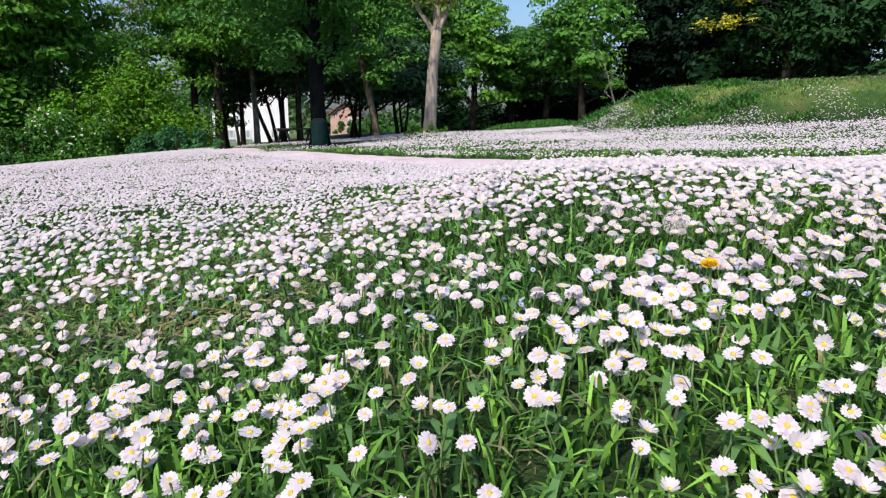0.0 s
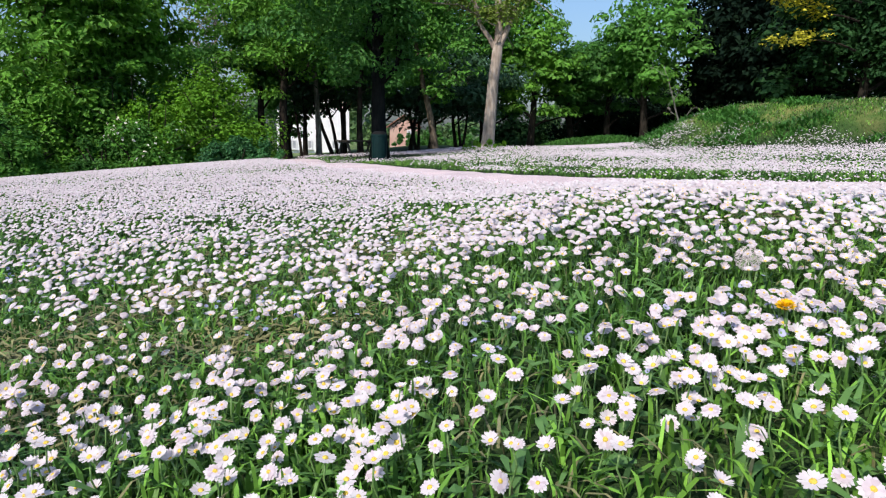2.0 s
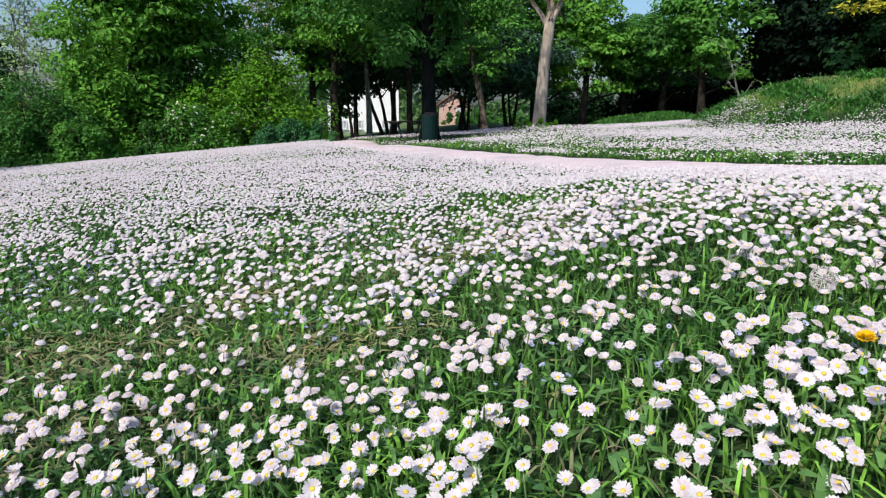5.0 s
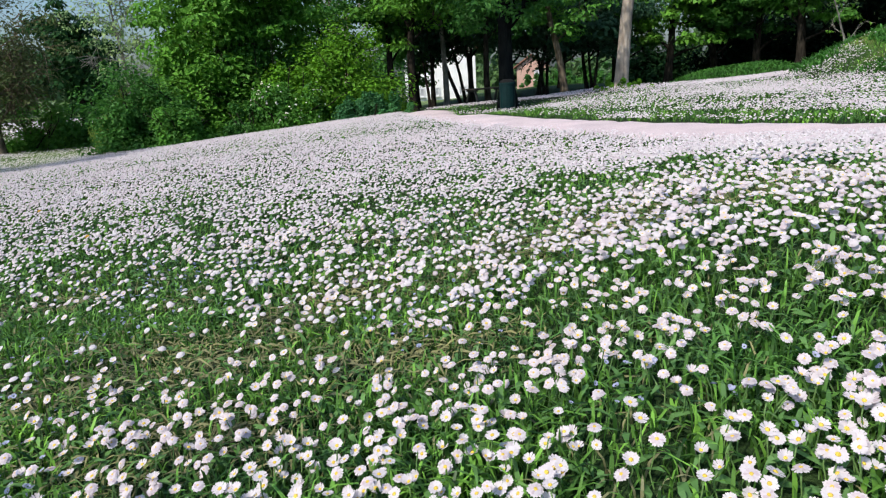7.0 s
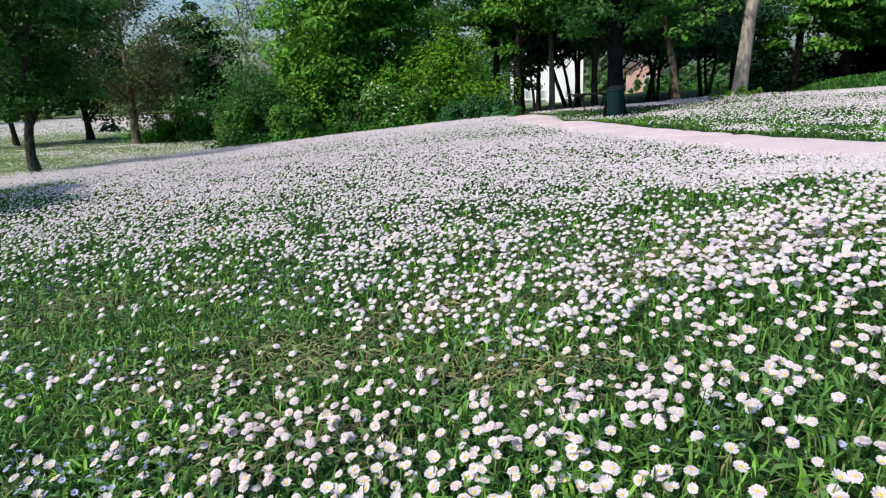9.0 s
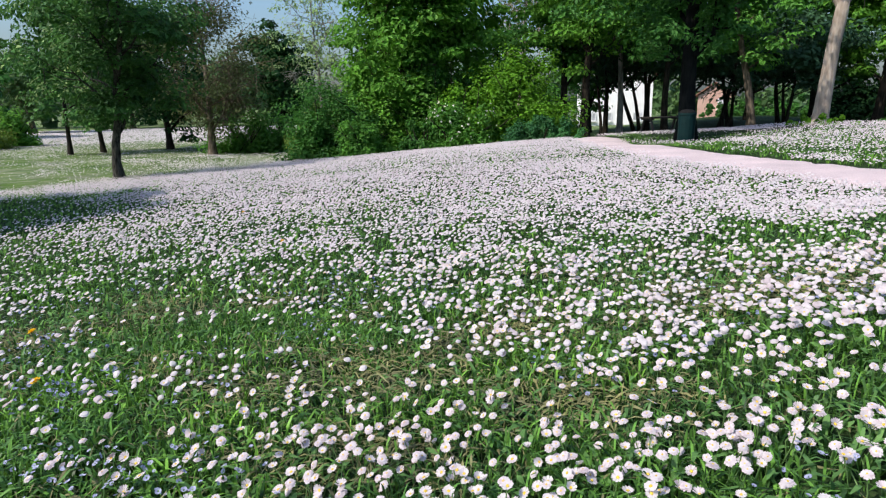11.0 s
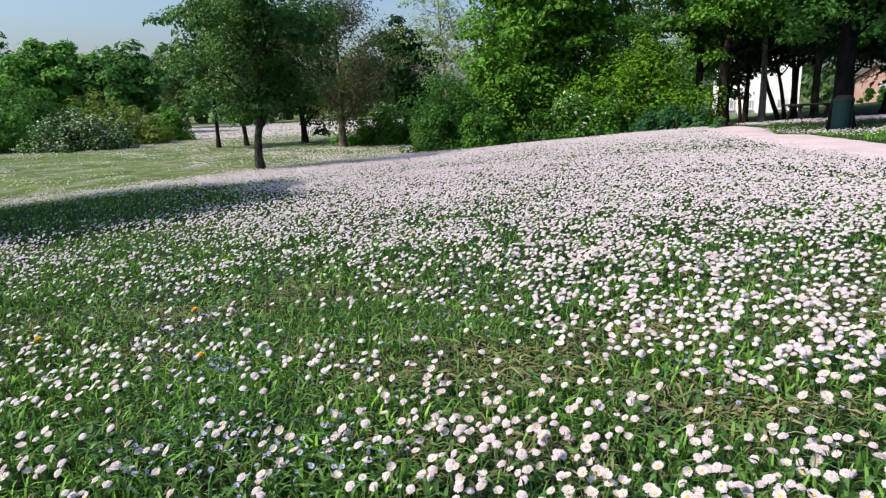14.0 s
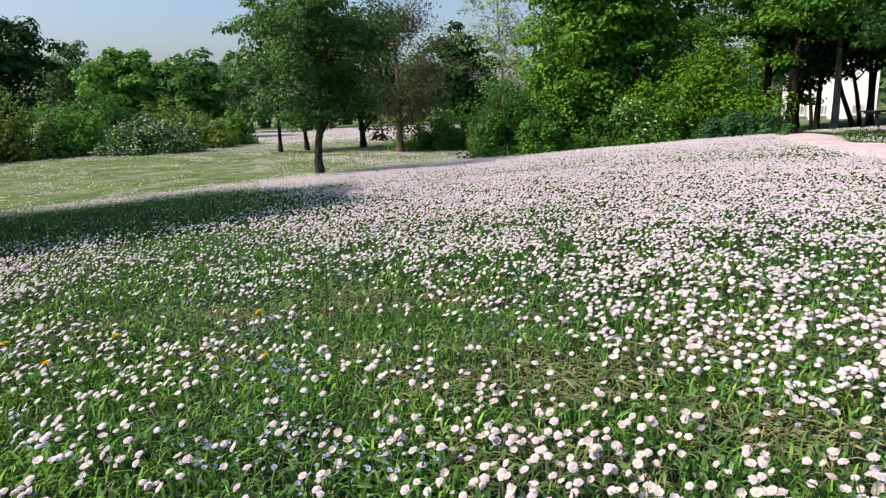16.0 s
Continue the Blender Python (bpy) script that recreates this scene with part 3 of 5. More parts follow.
# ---------------------------------------------------------------- flowers and grass
def cover(x, y):
    """How thickly the daisies stand, 0 to 1.4."""
    n = 0.55 * vnoise(x * 1.1 + 3, y * 1.1, 11) + 0.45 * vnoise(x * 3.1, y * 3.1 + 5, 12)
    d = 0.34 + 1.5 * np.clip((n - 0.27) / 0.42, 0, 1)
    r = np.hypot(x, y)
    tuft = 0.6 * vnoise(x * 6.5, y * 6.5, 13) + 0.4 * vnoise(x * 15, y * 15, 14)
    d = d * np.where(r < 5, np.clip((tuft - 0.25) * 3.6, 0.24, 1.6), 1.0)
    d = d * np.maximum(np.interp(r, [0.85, 1.2, 2.2, 3.6], [1.0, 0.62, 0.62, 1.0]), np.clip(0.8 + x, 0.6, 1.2)) * np.where(x < 0, np.interp(-x + 0.6 * np.clip(r - 2.2, 0, 1) * -2, [0.4, 0.9], [1.0, 0.84]), 1.0)
    d = d * (0.95 + 0.25 * np.clip((r - 0.8) / 2.5, 0, 1))
    d = np.maximum(d, 0.95 * np.clip((r - 2.5) / 2.0, 0, 1))
    d = d * (1 + 0.6 * np.exp(-((x - 0.3) / 0.4) ** 2 - ((y - 0.95) / 0.5) ** 2))
    for cx, cy, sx, sy, k in SPARSE:
        d = d * (1 - k * np.exp(-(((x - cx) / sx) ** 2 + ((y - cy) / sy) ** 2) ** (4 if sx > 3 else 2 if sx > 2 else 1)))
    d = d * np.clip((off_path(x, y) - PATH_HALF * (0.72 + 0.4 * vnoise(x * 2.7, y * 2.7, 64))) / 0.12, 0, 1)
    green = np.exp(-((off_path(x, y) - 0.92) / 0.34) ** 4) * (y > np.interp(x, PX, PY))
    d = d * (1 - 0.9 * green * np.clip(vnoise(x * 2.2, y * 2.2, 63) * 2.2 - 0.2, 0.4, 1))
    beyond = (y > np.interp(x, PX, PY)) & (x > -4)
    d = d * np.where(beyond & (x < 0.6) & (y < 15), 0.8, 1.0)
    d = d * np.where(beyond, np.clip(0.1 + 0.9 * (0.6 * vnoise(x * 1.4, y * 1.4, 24) + 0.4 * vnoise(x * 4.1, y * 4.1, 25)), 0.1, 1.0) * 0.85, 1.0)
    mound = mound_rise(x, y)
    d = d * np.clip(1.0 - 12.0 * mound, 0.0, 1) + 1.6 * (mound > 0.02) * np.clip(vnoise(x * 1.6, y * 1.6, 22) * 2.6 - 0.2 - mound * 2.9, 0.006, 1)
    lawn = 1 / (1 + np.exp((x + 12.6 - 0.06 * (y - 4)) / 0.25))
    strip = 0.05 + 1.3 * np.clip(vnoise(x * 0.45, y * 0.9, 21) * 1.2 + vnoise(x * 1.6, y * 2.2, 23) * 0.8 - 1.0, 0, 1) + 0.9 * np.clip((-x - 24) / 6, 0, 1) + 0.22 * np.clip((y - 8) / 4, 0, 1) * np.clip((-x - 10) / 4, 0, 1)
    d = d * (1 - lawn) + d * lawn * strip * 0.5
    return d


SPARSE = [(-3.6, 15.9, 1.3, 1.2, 0.8), (-0.47, 1.0, 0.24, 0.15, 0.85), (-0.95, 0.95, 0.3, 0.25, 0.5), (-1.6, 1.1, 0.5, 0.35, 0.5), (-3.2, 1.3, 0.9, 0.5, 0.7), (1.6, 4.6, 0.5, 0.25, 0.7), (-7.9, 1.2, 3.4, 3.2, 0.985), (-5.4, 3.0, 1.2, 1.0, 0.6), (-10.6, 9.2, 1.8, 2.4, 0.75), (-2.5, 13.6, 1.5, 1.1, 0.85), (-4.4, 19.2, 2.1, 2.2, 0.8), (-1.2, 1.0, 0.3, 0.12, 0.6), (-1.1, 0.45, 0.35, 0.2, 0.4), (-2.4, 0.35, 0.5, 0.3, 0.5), (-1.75, 0.15, 0.3, 0.22, 0.5), (-0.9, 1.0, 0.25, 0.15, 0.6), (0.26, 4.73, 0.4, 0.2, 0.8), (-2.6, 0.45, 0.5, 0.35, 0.5), (-4.2, 1.3, 0.7, 0.7, 0.85), (-2.4, 1.75, 0.5, 0.3, 0.4), (-1.0, 0.6, 0.15, 0.25, 0.5)]


def scatter(count_per_m2, r0, r1, a0, a1, dens, rg):
    area = 0.5 * radians(a1 - a0) * (r1 * r1 - r0 * r0)
    k = int(area * count_per_m2)
    rr = np.sqrt(rg.uniform(r0 * r0, r1 * r1, k))
    aa = np.radians(rg.uniform(a0, a1, k))
    x, y = rr * np.sin(aa), rr * np.cos(aa)
    keep = rg.random(k) * 1.4 < dens(x, y)
    return x[keep], y[keep]


def instance(tv, tt, tm, pos, R, scale):
    """Template verts, triangles and material numbers, repeated at pos with turns R (k,3,3) and scales (k,) or (k,3)."""
    k = len(pos)
    scale = np.asarray(scale)
    sv = tv[None] * (scale[:, None, None] if scale.ndim == 1 else scale[:, None, :])
    v = np.einsum('kij,kvj->kvi', R, sv) + pos[:, None]
    t = (tt[None] + (np.arange(k) * len(tv))[:, None, None]).reshape(-1, 3)
    return v.reshape(-1, 3), t, np.tile(tm, k)


def turns(n, rg):
    n, a, b_ = frames_for(n)
    th = rg.uniform(0, 2 * math.pi, (len(n), 1))
    u = a * np.cos(th) + b_ * np.sin(th)
    return np.stack([u, np.cross(n, u), n], -1)


def head_full(petals, cup, seed):
    """Daisy head of unit radius: two rows of narrow petals round a domed yellow disc."""
    r = np.random.default_rng(seed)
    v, t, m = [], [], []
    for i in range(petals):
        a = 2 * math.pi * i / petals + r.normal(0, 0.05)
        ln, wd = r.uniform(0.88, 1.06), 0.62 * math.pi / petals * r.uniform(1.0, 1.35)
        lift = cup * r.uniform(0.8, 1.2)
        row = [(0.26, -wd * 0.55, 0.0), (0.26, wd * 0.55, 0.0), (0.82 * ln, wd * 1.15, lift * 0.75), (0.82 * ln, -wd * 1.15, lift * 0.75), (ln, 0.0, lift)]
        o = len(v)
        z0 = 0.03 * (i % 2)
        for rad, w_, z in row:
            v.append((rad * math.cos(a) - w_ * math.sin(a), rad * math.sin(a) + w_ * math.cos(a), z + z0))
        t += [(o, o + 3, o + 2), (o, o + 2, o + 1), (o + 3, o + 4, o + 2)]
        m += [0, 0, 0]
    return np.array(v), np.array(t), np.array(m)


def disc_full(rad=0.27, high=0.15):
    v, t = [], []
    for rr, z in ((1.0, 0.02), (0.72, 0.75), ):
        v += [(rad * rr * math.cos(i * math.pi / 3.5), rad * rr * math.sin(i * math.pi / 3.5), 0.03 + high * z) for i in range(7)]
    v.append((0, 0, 0.03 + high))
    for i in range(7):
        j = (i + 1) % 7
        t += [(i, j, j + 7), (i, j + 7, i + 7), (i + 7, j + 7, 14)]
    return np.array(v), np.array(t), np.ones(len(t), int)


def both(a, b_):
    return np.concatenate([a[0], b_[0]]), np.concatenate([a[1], b_[1] + len(a[0])]), np.concatenate([a[2], b_[2]])


def head_pompon(seed):
    """A full, domed daisy head: three rows of petals, the outer one drooping, round a small disc."""
    h = head_full(12, -0.12, seed)
    for k, (petals, size, z, cup) in enumerate(((8, 0.80, 0.08, -0.02), (6, 0.56, 0.17, 0.06))):
        v, t, m = head_full(petals, cup, seed + 9 + k)
        h = both(h, (v * np.array([size, size, 1.0]) + np.array([0, 0, z]), t, m))
    d = disc_full(0.17, 0.10)
    return both(h, (d[0] + np.array([0, 0, 0.15]), d[1], d[2]))


def head_dome(k):
    """A white rounded head for the middle distance."""
    v = [(0.66 * math.cos(i * 2 * math.pi / k), 0.66 * math.sin(i * 2 * math.pi / k), 0.34) for i in range(k)]
    v += [((0.95 + 0.1 * (i % 2)) * math.cos((i + 0.5) * 2 * math.pi / k), (0.95 + 0.1 * (i % 2)) * math.sin((i + 0.5) * 2 * math.pi / k), 0.02 * (i % 2)) for i in range(k)]
    v.append((0, 0, 0.42))
    t = []
    for i in range(k):
        j = (i + 1) % k
        t += [(i, i + k, j), (i + k, j + k, j), (i, j, 2 * k)]
    return np.array(v), np.array(t), np.zeros(len(t), int)


def head_mid(k, cup, with_disc=True):
    v = [(0.24 * math.cos(i * 2 * math.pi / k), 0.24 * math.sin(i * 2 * math.pi / k), 0.0) for i in range(k)]
    v += [((0.93 + 0.1 * (i % 2)) * math.cos((i + 0.5) * 2 * math.pi / k), (0.93 + 0.1 * (i % 2)) * math.sin((i + 0.5) * 2 * math.pi / k), cup * (0.9 + 0.3 * (i % 2))) for i in range(k)]
    v.append((0, 0, 0.16))
    t, m = [], []
    for i in range(k):
        j = (i + 1) % k
        t += [(i, i + k, j), (i + k, j + k, j)]
        m += [0, 0]
        t.append((i, j, 2 * k))
        m.append(1 if with_disc else 0)
    return np.array(v), np.array(t), np.array(m)


def head_far(k=4):
    v = [(math.cos(i * 2 * math.pi / k), math.sin(i * 2 * math.pi / k), -0.2 + 0.12 * (i % 2)) for i in range(k)] + [(0, 0, 0.4)]
    return np.array(v), np.array([(i, (i + 1) % k, k) for i in range(k)]), np.zeros(k, int)


def head_normals(k, rg, sunward=0.6, spread=0.26):
    n = rg.normal(0, spread, (k, 3)) + np.array([0, 0, 1.0])
    n[:, :2] += np.array([SUN.x * 0.4, SUN.y * 1.15]) * sunward
    n[:, 2] = np.maximum(n[:, 2], 0.25)
    return n


def patch_box(x, y):
    """The stretch of meadow whose daisies are things of their own."""
    return (x > -0.5) & (x < 0.42) & (y > 0.36) & (y < 0.72)


A0, A1 = -88.0, 40.0
DENS = 1400.0


def daisy_field():
    rg = np.random.default_rng(21)
    V, T, M, o = [], [], [], 0
    temps = [both(head_full(16, 0.22, 1), disc_full()), both(head_full(17, 0.5, 2), disc_full(0.26)), both(head_full(16, 0.06, 3), disc_full(0.28, 0.17)), both(head_full(15, 0.8, 4), disc_full(0.24, 0.12)), head_pompon(6), head_pompon(8)]
    mids = [head_mid(8, 0.2), head_dome(7), head_dome(8), head_far(6)]

    def add(tv, tt, tm, pos, R, s):
        nonlocal o
        v, t, m = instance(tv, tt, tm, pos, R, s)
        V.append(v)
        T.append(t + o)
        M.append(m)
        o += len(v)
    # close: every petal
    x, y = scatter(DENS * 1.4, 0.3, 1.25, A0 - 20, A1, cover, rg)
    keep = ~patch_box(x, y)
    x, y = x[keep], y[keep]
    h = rg.uniform(0.03, 0.066, len(x))
    pos = np.stack([x, y, land(x, y) + h], 1)
    n = head_normals(len(x), rg)
    R = turns(n, rg)
    rad = rg.uniform(0.0065, 0.0097, len(x))
    which = rg.choice(6, len(x), p=[0.13, 0.12, 0.08, 0.07, 0.30, 0.30])
    rad = np.where(which == 3, rad * 0.9, rad)
    for w in range(6):
        s = which == w
        add(*temps[w], pos[s], R[s], rad[s])
    for p, q in zip(pos, R):                                # stems
        foot = p - np.array([rg.normal(0, 0.012), rg.normal(0, 0.012), 0.0])
        foot[2] = land(foot[0], foot[1]) - 0.005
        midp = (p + foot) / 2 + np.array([rg.normal(0, 0.006), rg.normal(0, 0.006), 0.004])
        v, t = tube([foot, midp, p], [0.0011, 0.0010, 0.0009], 3)
        V.append(v)
        T.append(t + o)
        M.append(np.full(len(t), 2))
        o += len(v)
    # middle distance
    x, y = scatter(DENS * 0.95, 4.5, 8.0, A0, A1, cover, rg)
    pos = np.stack([x, y, land(x, y) + rg.uniform(0.034, 0.07, len(x))], 1)
    add(*head_far(), pos, turns(head_normals(len(x), rg), rg), rg.uniform(0.0085, 0.0125, len(x)))
    x, y = scatter(DENS * 1.3, 1.25, 4.5, A0, A1, cover, rg)
    pos = np.stack([x, y, land(x, y) + rg.uniform(0.034, 0.07, len(x))], 1)
    R = turns(head_normals(len(x), rg), rg)
    rad = rg.uniform(0.0063, 0.0094, len(x))
    which = np.where(np.hypot(x, y) < 2.5, rg.integers(0, 3, len(x)), 3)
    for w in range(4):
        s = which == w
        add(*mids[w], pos[s], R[s], rad[s])
    # far meadow
    x, y = scatter(640, 8.0, 22.0, -64, A1, cover, rg)
    x2, y2 = scatter(400, 8.0, 14.0, A0, -64, cover, rg)
    x, y = np.concatenate([x, x2]), np.concatenate([y, y2])
    keep = ~((np.hypot(x, y) > 18.5) & (x > -7) & (x < 4) & (vnoise(x, y, 4) > 0.5))
    x, y = x[keep], y[keep]
    pos = np.stack([x, y, land(x, y) + rg.uniform(0.04, 0.09, len(x))], 1)
    add(*head_far(), pos, turns(head_normals(len(x), rg), rg), rg.uniform(0.0095, 0.014, len(x)))
    # lawn beyond
    x, y = scatter(190, 13.0, 34.0, A0, -42, cover, rg)
    x2, y2 = scatter(110, 34.0, 60.0, A0, -42, cover, rg)
    x, y = np.concatenate([x, x2]), np.concatenate([y, y2])
    pos = np.stack([x, y, land(x, y) + 0.03], 1)
    add(*head_far(), pos, turns(head_normals(len(x), rg), rg), rg.uniform(0.012, 0.020, len(x)) * np.where(np.hypot(x, y) > 34, 1.9, 1.0))
    # the rest of the meadow round about
    x, y = scatter(760, 0.25, 14.0, A1, 360 + A0, lambda x, y: cover(x, y) * np.clip(1.5 * np.exp(-np.hypot(x, y) / 4.5), 0, 1), rg)
    keep = ~((np.degrees(np.arctan2(x, y)) < -70) & (np.hypot(x, y) < 1.8) & (np.degrees(np.arctan2(x, y)) > A0 - 20))
    x, y = x[keep], y[keep]
    pos = np.stack([x, y, land(x, y) + rg.uniform(0.034, 0.07, len(x))], 1)
    add(*head_far(), pos, turns(head_normals(len(x), rg), rg), rg.uniform(0.010, 0.015, len(x)))
    me = mesh_np("daisy_field", np.concatenate(V), np.concatenate(T), [PETAL, DISC, STEM], np.concatenate(M))
    tagged(part_np("daisy_field", me), "carpet of small white daisies with yellow centres in the grass", "daisies", kind="stuff")


daisy_field()


def grass_field():
    rg = np.random.default_rng(33)
    V, T, M, o = [], [], [], 0

    def far_blades(x, y, length, width, bend, mat):
        nonlocal o
        k = len(x)
        base = np.stack([x, y, land(x, y) - 0.004], 1)
        th = rg.uniform(0, 2 * math.pi, k)
        out = np.stack([np.cos(th), np.sin(th), np.zeros(k)], 1) * (length * bend)[:, None]
        side = np.stack([-np.sin(th), np.cos(th), np.zeros(k)], 1) * (width / 2)[:, None]
        up = np.array([[0, 0, 1.0]]) * length[:, None]
        m1 = base + up * 0.6 + out * 0.3
        v = np.stack([base, m1 - side, m1 + side, base + up * 0.95 + out], 1).reshape(-1, 3)
        t = np.array([(0, 2, 1), (1, 2, 3)])
        V.append(v)
        T.append((t[None] + (np.arange(k) * 4)[:, None, None]).reshape(-1, 3) + o)
        M.append(np.full(k * 2, mat))
        o += len(v)

    def blades(x, y, length, width, bend, mat):
        nonlocal o
        k = len(x)
        base = np.stack([x, y, land(x, y) - 0.004], 1)
        th = rg.uniform(0, 2 * math.pi, k)
        out = np.stack([np.cos(th), np.sin(th), np.zeros(k)], 1)
        side = np.stack([-np.sin(th), np.cos(th), np.zeros(k)], 1) * (width / 2)[:, None]
        up = np.array([[0, 0, 1.0]])
        L, B = length[:, None], bend[:, None]
        m1 = base + up * L * 0.5 + out * L * B * 0.22
        m2 = base + up * L * (0.86 - 0.25 * B) + out * L * B * 0.62
        tip = base + up * L * (1.0 - 0.5 * B) + out * L * B
        v = np.stack([base - side * 0.7, base + side * 0.7, m1 - side, m1 + side, m2 - side * 0.75, m2 + side * 0.75, tip], 1).reshape(-1, 3)
        t = np.array([(0, 1, 3), (0, 3, 2), (2, 3, 5), (2, 5, 4), (4, 5, 6)])
        V.append(v)
        T.append((t[None] + (np.arange(k) * 7)[:, None, None]).reshape(-1, 3) + o)
        M.append(np.full(k * 5, mat))
        o += len(v)
    def rosette(x, y, mat):
        k = len(x)
        base = np.stack([x, y, land(x, y) + rg.uniform(0.002, 0.03, k)], 1)
        far_leaf(base, rg.uniform(0.014, 0.034, k), rg.uniform(0.005, 0.010, k), rg.uniform(-0.1, 0.75, k), mat)

    def far_leaf(base, length, width, rise, mat):
        """Short spoon-shaped leaves that lie low."""
        nonlocal o
        k = len(base)
        th = rg.uniform(0, 2 * math.pi, k)
        out = np.stack([np.cos(th), np.sin(th), rise], 1) * length[:, None]
        side = np.stack([-np.sin(th), np.cos(th), rg.normal(0, 0.3, k)], 1) * (width / 2)[:, None]
        dip = np.array([[0, 0, -1.0]]) * (length * 0.12)[:, None]
        v = np.stack([base - side * 0.25, base + side * 0.25, base + out * 0.62 - side, base + out * 0.62 + side + dip * 0.3, base + out + dip * 2], 1).reshape(-1, 3)
        t = np.array([(0, 1, 3), (0, 3, 2), (2, 3, 4)])
        V.append(v)
        T.append((t[None] + (np.arange(k) * 5)[:, None, None]).reshape(-1, 3) + o)
        M.append(np.full(k * 3, mat))
        o += len(v)
    def thatch(x, y):
        """Worn patches where last year's straw lies open."""
        w = np.clip(vnoise(x * 1.7, y * 1.7, 61) * 0.6 + vnoise(x * 5, y * 5, 62) * 0.5 - 0.58, 0, 0.3) * 3.3
        for cx, cy, sx, sy in ((-0.45, 1.02, 0.24, 0.15), (-0.9, 1.0, 0.3, 0.15), (-0.62, 0.72, 0.2, 0.1), (-0.75, 0.62, 0.14, 0.08)):
            w = np.maximum(w, 1.1 * np.exp(-((x - cx) / sx) ** 2 - ((y - cy) / sy) ** 2))
        return w
    whole = lambda x, y: np.where(off_path(x, y) > PATH_HALF * (0.78 + 0.36 * vnoise(x * 2.7, y * 2.7, 64)), 1.4, 0.0)
    tufts = lambda x, y: whole(x, y) * np.clip(vnoise(x * 6, y * 6, 31) * 1.6 - 0.1, 0.38, 1) * np.clip(1.1 - thatch(x, y), 0.25, 1)
    x, y = scatter(1500, 0.22, 2.0, A0 - 30, A1 + 10, whole, rg)
    rosette(x, y, 1)
    x, y = scatter(1200, 2.0, 4.5, A0, A1, whole, rg)
    rosette(x, y, 1)
    x, y = scatter(13500, 0.22, 2.0, A0 - 12, A1 + 4, tufts, rg)
    k = len(x)
    blades(x, y, rg.uniform(0.022, 0.064, k), rg.uniform(0.0024, 0.0056, k), rg.uniform(0.1, 1.2, k), 0)
    x, y = scatter(1100, 0.25, 2.4, A0 - 25, A1, lambda x, y: whole(x, y) * np.clip(vnoise(x * 4, y * 4, 32) * 3 - 1.3, 0, 1), rg)
    k = len(x)
    blades(x, y, rg.uniform(0.03, 0.07, k), rg.uniform(0.005, 0.010, k), rg.uniform(0.3, 1.1, k), 1)
    x, y = scatter(1300, 0.25, 2.6, A0 - 12, A1, lambda x, y: whole(x, y) * np.clip(1.0 - cover(x, y), 0.06, 1), rg)
    k = len(x)
    blades(x, y, rg.uniform(0.02, 0.06, k), rg.uniform(0.002, 0.004, k), rg.uniform(0.5, 1.0, k), 2)
    x, y = scatter(9000, 0.3, 2.4, A0 - 5, A1, lambda x, y: whole(x, y) * np.clip(thatch(x, y), 0, 1), rg)
    k = len(x)
    far_leaf(np.stack([x, y, land(x, y) + rg.uniform(0.002, 0.028, k)], 1), rg.uniform(0.015, 0.05, k), rg.uniform(0.002, 0.005, k), rg.uniform(-0.2, 0.5, k), 2)
    x, y = scatter(1600, 3.2, 5.5, A0, A1, tufts, rg)
    k = len(x)
    far_blades(x, y, rg.uniform(0.025, 0.056, k), rg.uniform(0.006, 0.011, k), rg.uniform(0.2, 0.9, k), 0)
    x, y = scatter(3000, 2.0, 3.2, A0, A1, tufts, rg)
    k = len(x)
    blades(x, y, rg.uniform(0.024, 0.056, k), rg.uniform(0.0045, 0.009, k), rg.uniform(0.2, 1.0, k), 0)
    x, y = scatter(420, 5.5, 14.0, A0, A1, whole, rg)
    k = len(x)
    far_blades(x, y, rg.uniform(0.03, 0.056, k), rg.uniform(0.010, 0.018, k), rg.uniform(0.3, 0.9, k), 0)
    x, y = scatter(650, 0.3, 14.0, A1, 360 + A0, lambda x, y: whole(x, y) * np.clip(1.2 * np.exp(-np.hypot(x, y) / 3.0), 0, 1), rg)
    k = len(x)
    far_blades(x, y, rg.uniform(0.035, 0.08, k), rg.uniform(0.008, 0.016, k), rg.uniform(0.3, 0.9, k), 0)
    # verge beyond the path and the mound
    i = rg.integers(0, 158, 9000)
    side = rg.normal(0.9, 0.2, 9000)
    dx, dy = np.gradient(PX), np.gradient(PY)
    ln = np.hypot(dx, dy)
    x, y = PX[i] - dy[i] / ln[i] * side + rg.normal(0, 0.06, 9000), PY[i] + dx[i] / ln[i] * side + rg.normal(0, 0.06, 9000)
    keep = (off_path(x, y) > PATH_HALF) & (vnoise(x * 2.2, y * 2.2, 63) > rg.uniform(0.1, 0.5, 9000))
    x, y = x[keep], y[keep]
    k = len(x)
    far_blades(x, y, rg.uniform(0.03, 0.09, k), rg.uniform(0.008, 0.016, k), rg.uniform(0.3, 1.2, k), 0)
    x, y = rg.uniform(2.5, 16, 26000), rg.uniform(11.0, 18.0, 26000)
    keep = mound_rise(x, y) > 0.01
    x, y = x[keep], y[keep]
    k = len(x)
    far_blades(x, y, rg.uniform(0.03, 0.08, k), rg.uniform(0.012, 0.024, k), rg.uniform(0.4, 1.3, k), 0)
    # rank weeds on the flank of the mound, dry grass on its top
    x, y = rg.uniform(2.0, 14, 40000), rg.uniform(8.5, 15.0, 40000)
    rise = mound_rise(x, y)
    weeds = (rise > 0.01) & (vnoise(x * 1.6, y * 1.6, 41) > 0.30 + 0.42 * rise)
    k = int(weeds.sum())
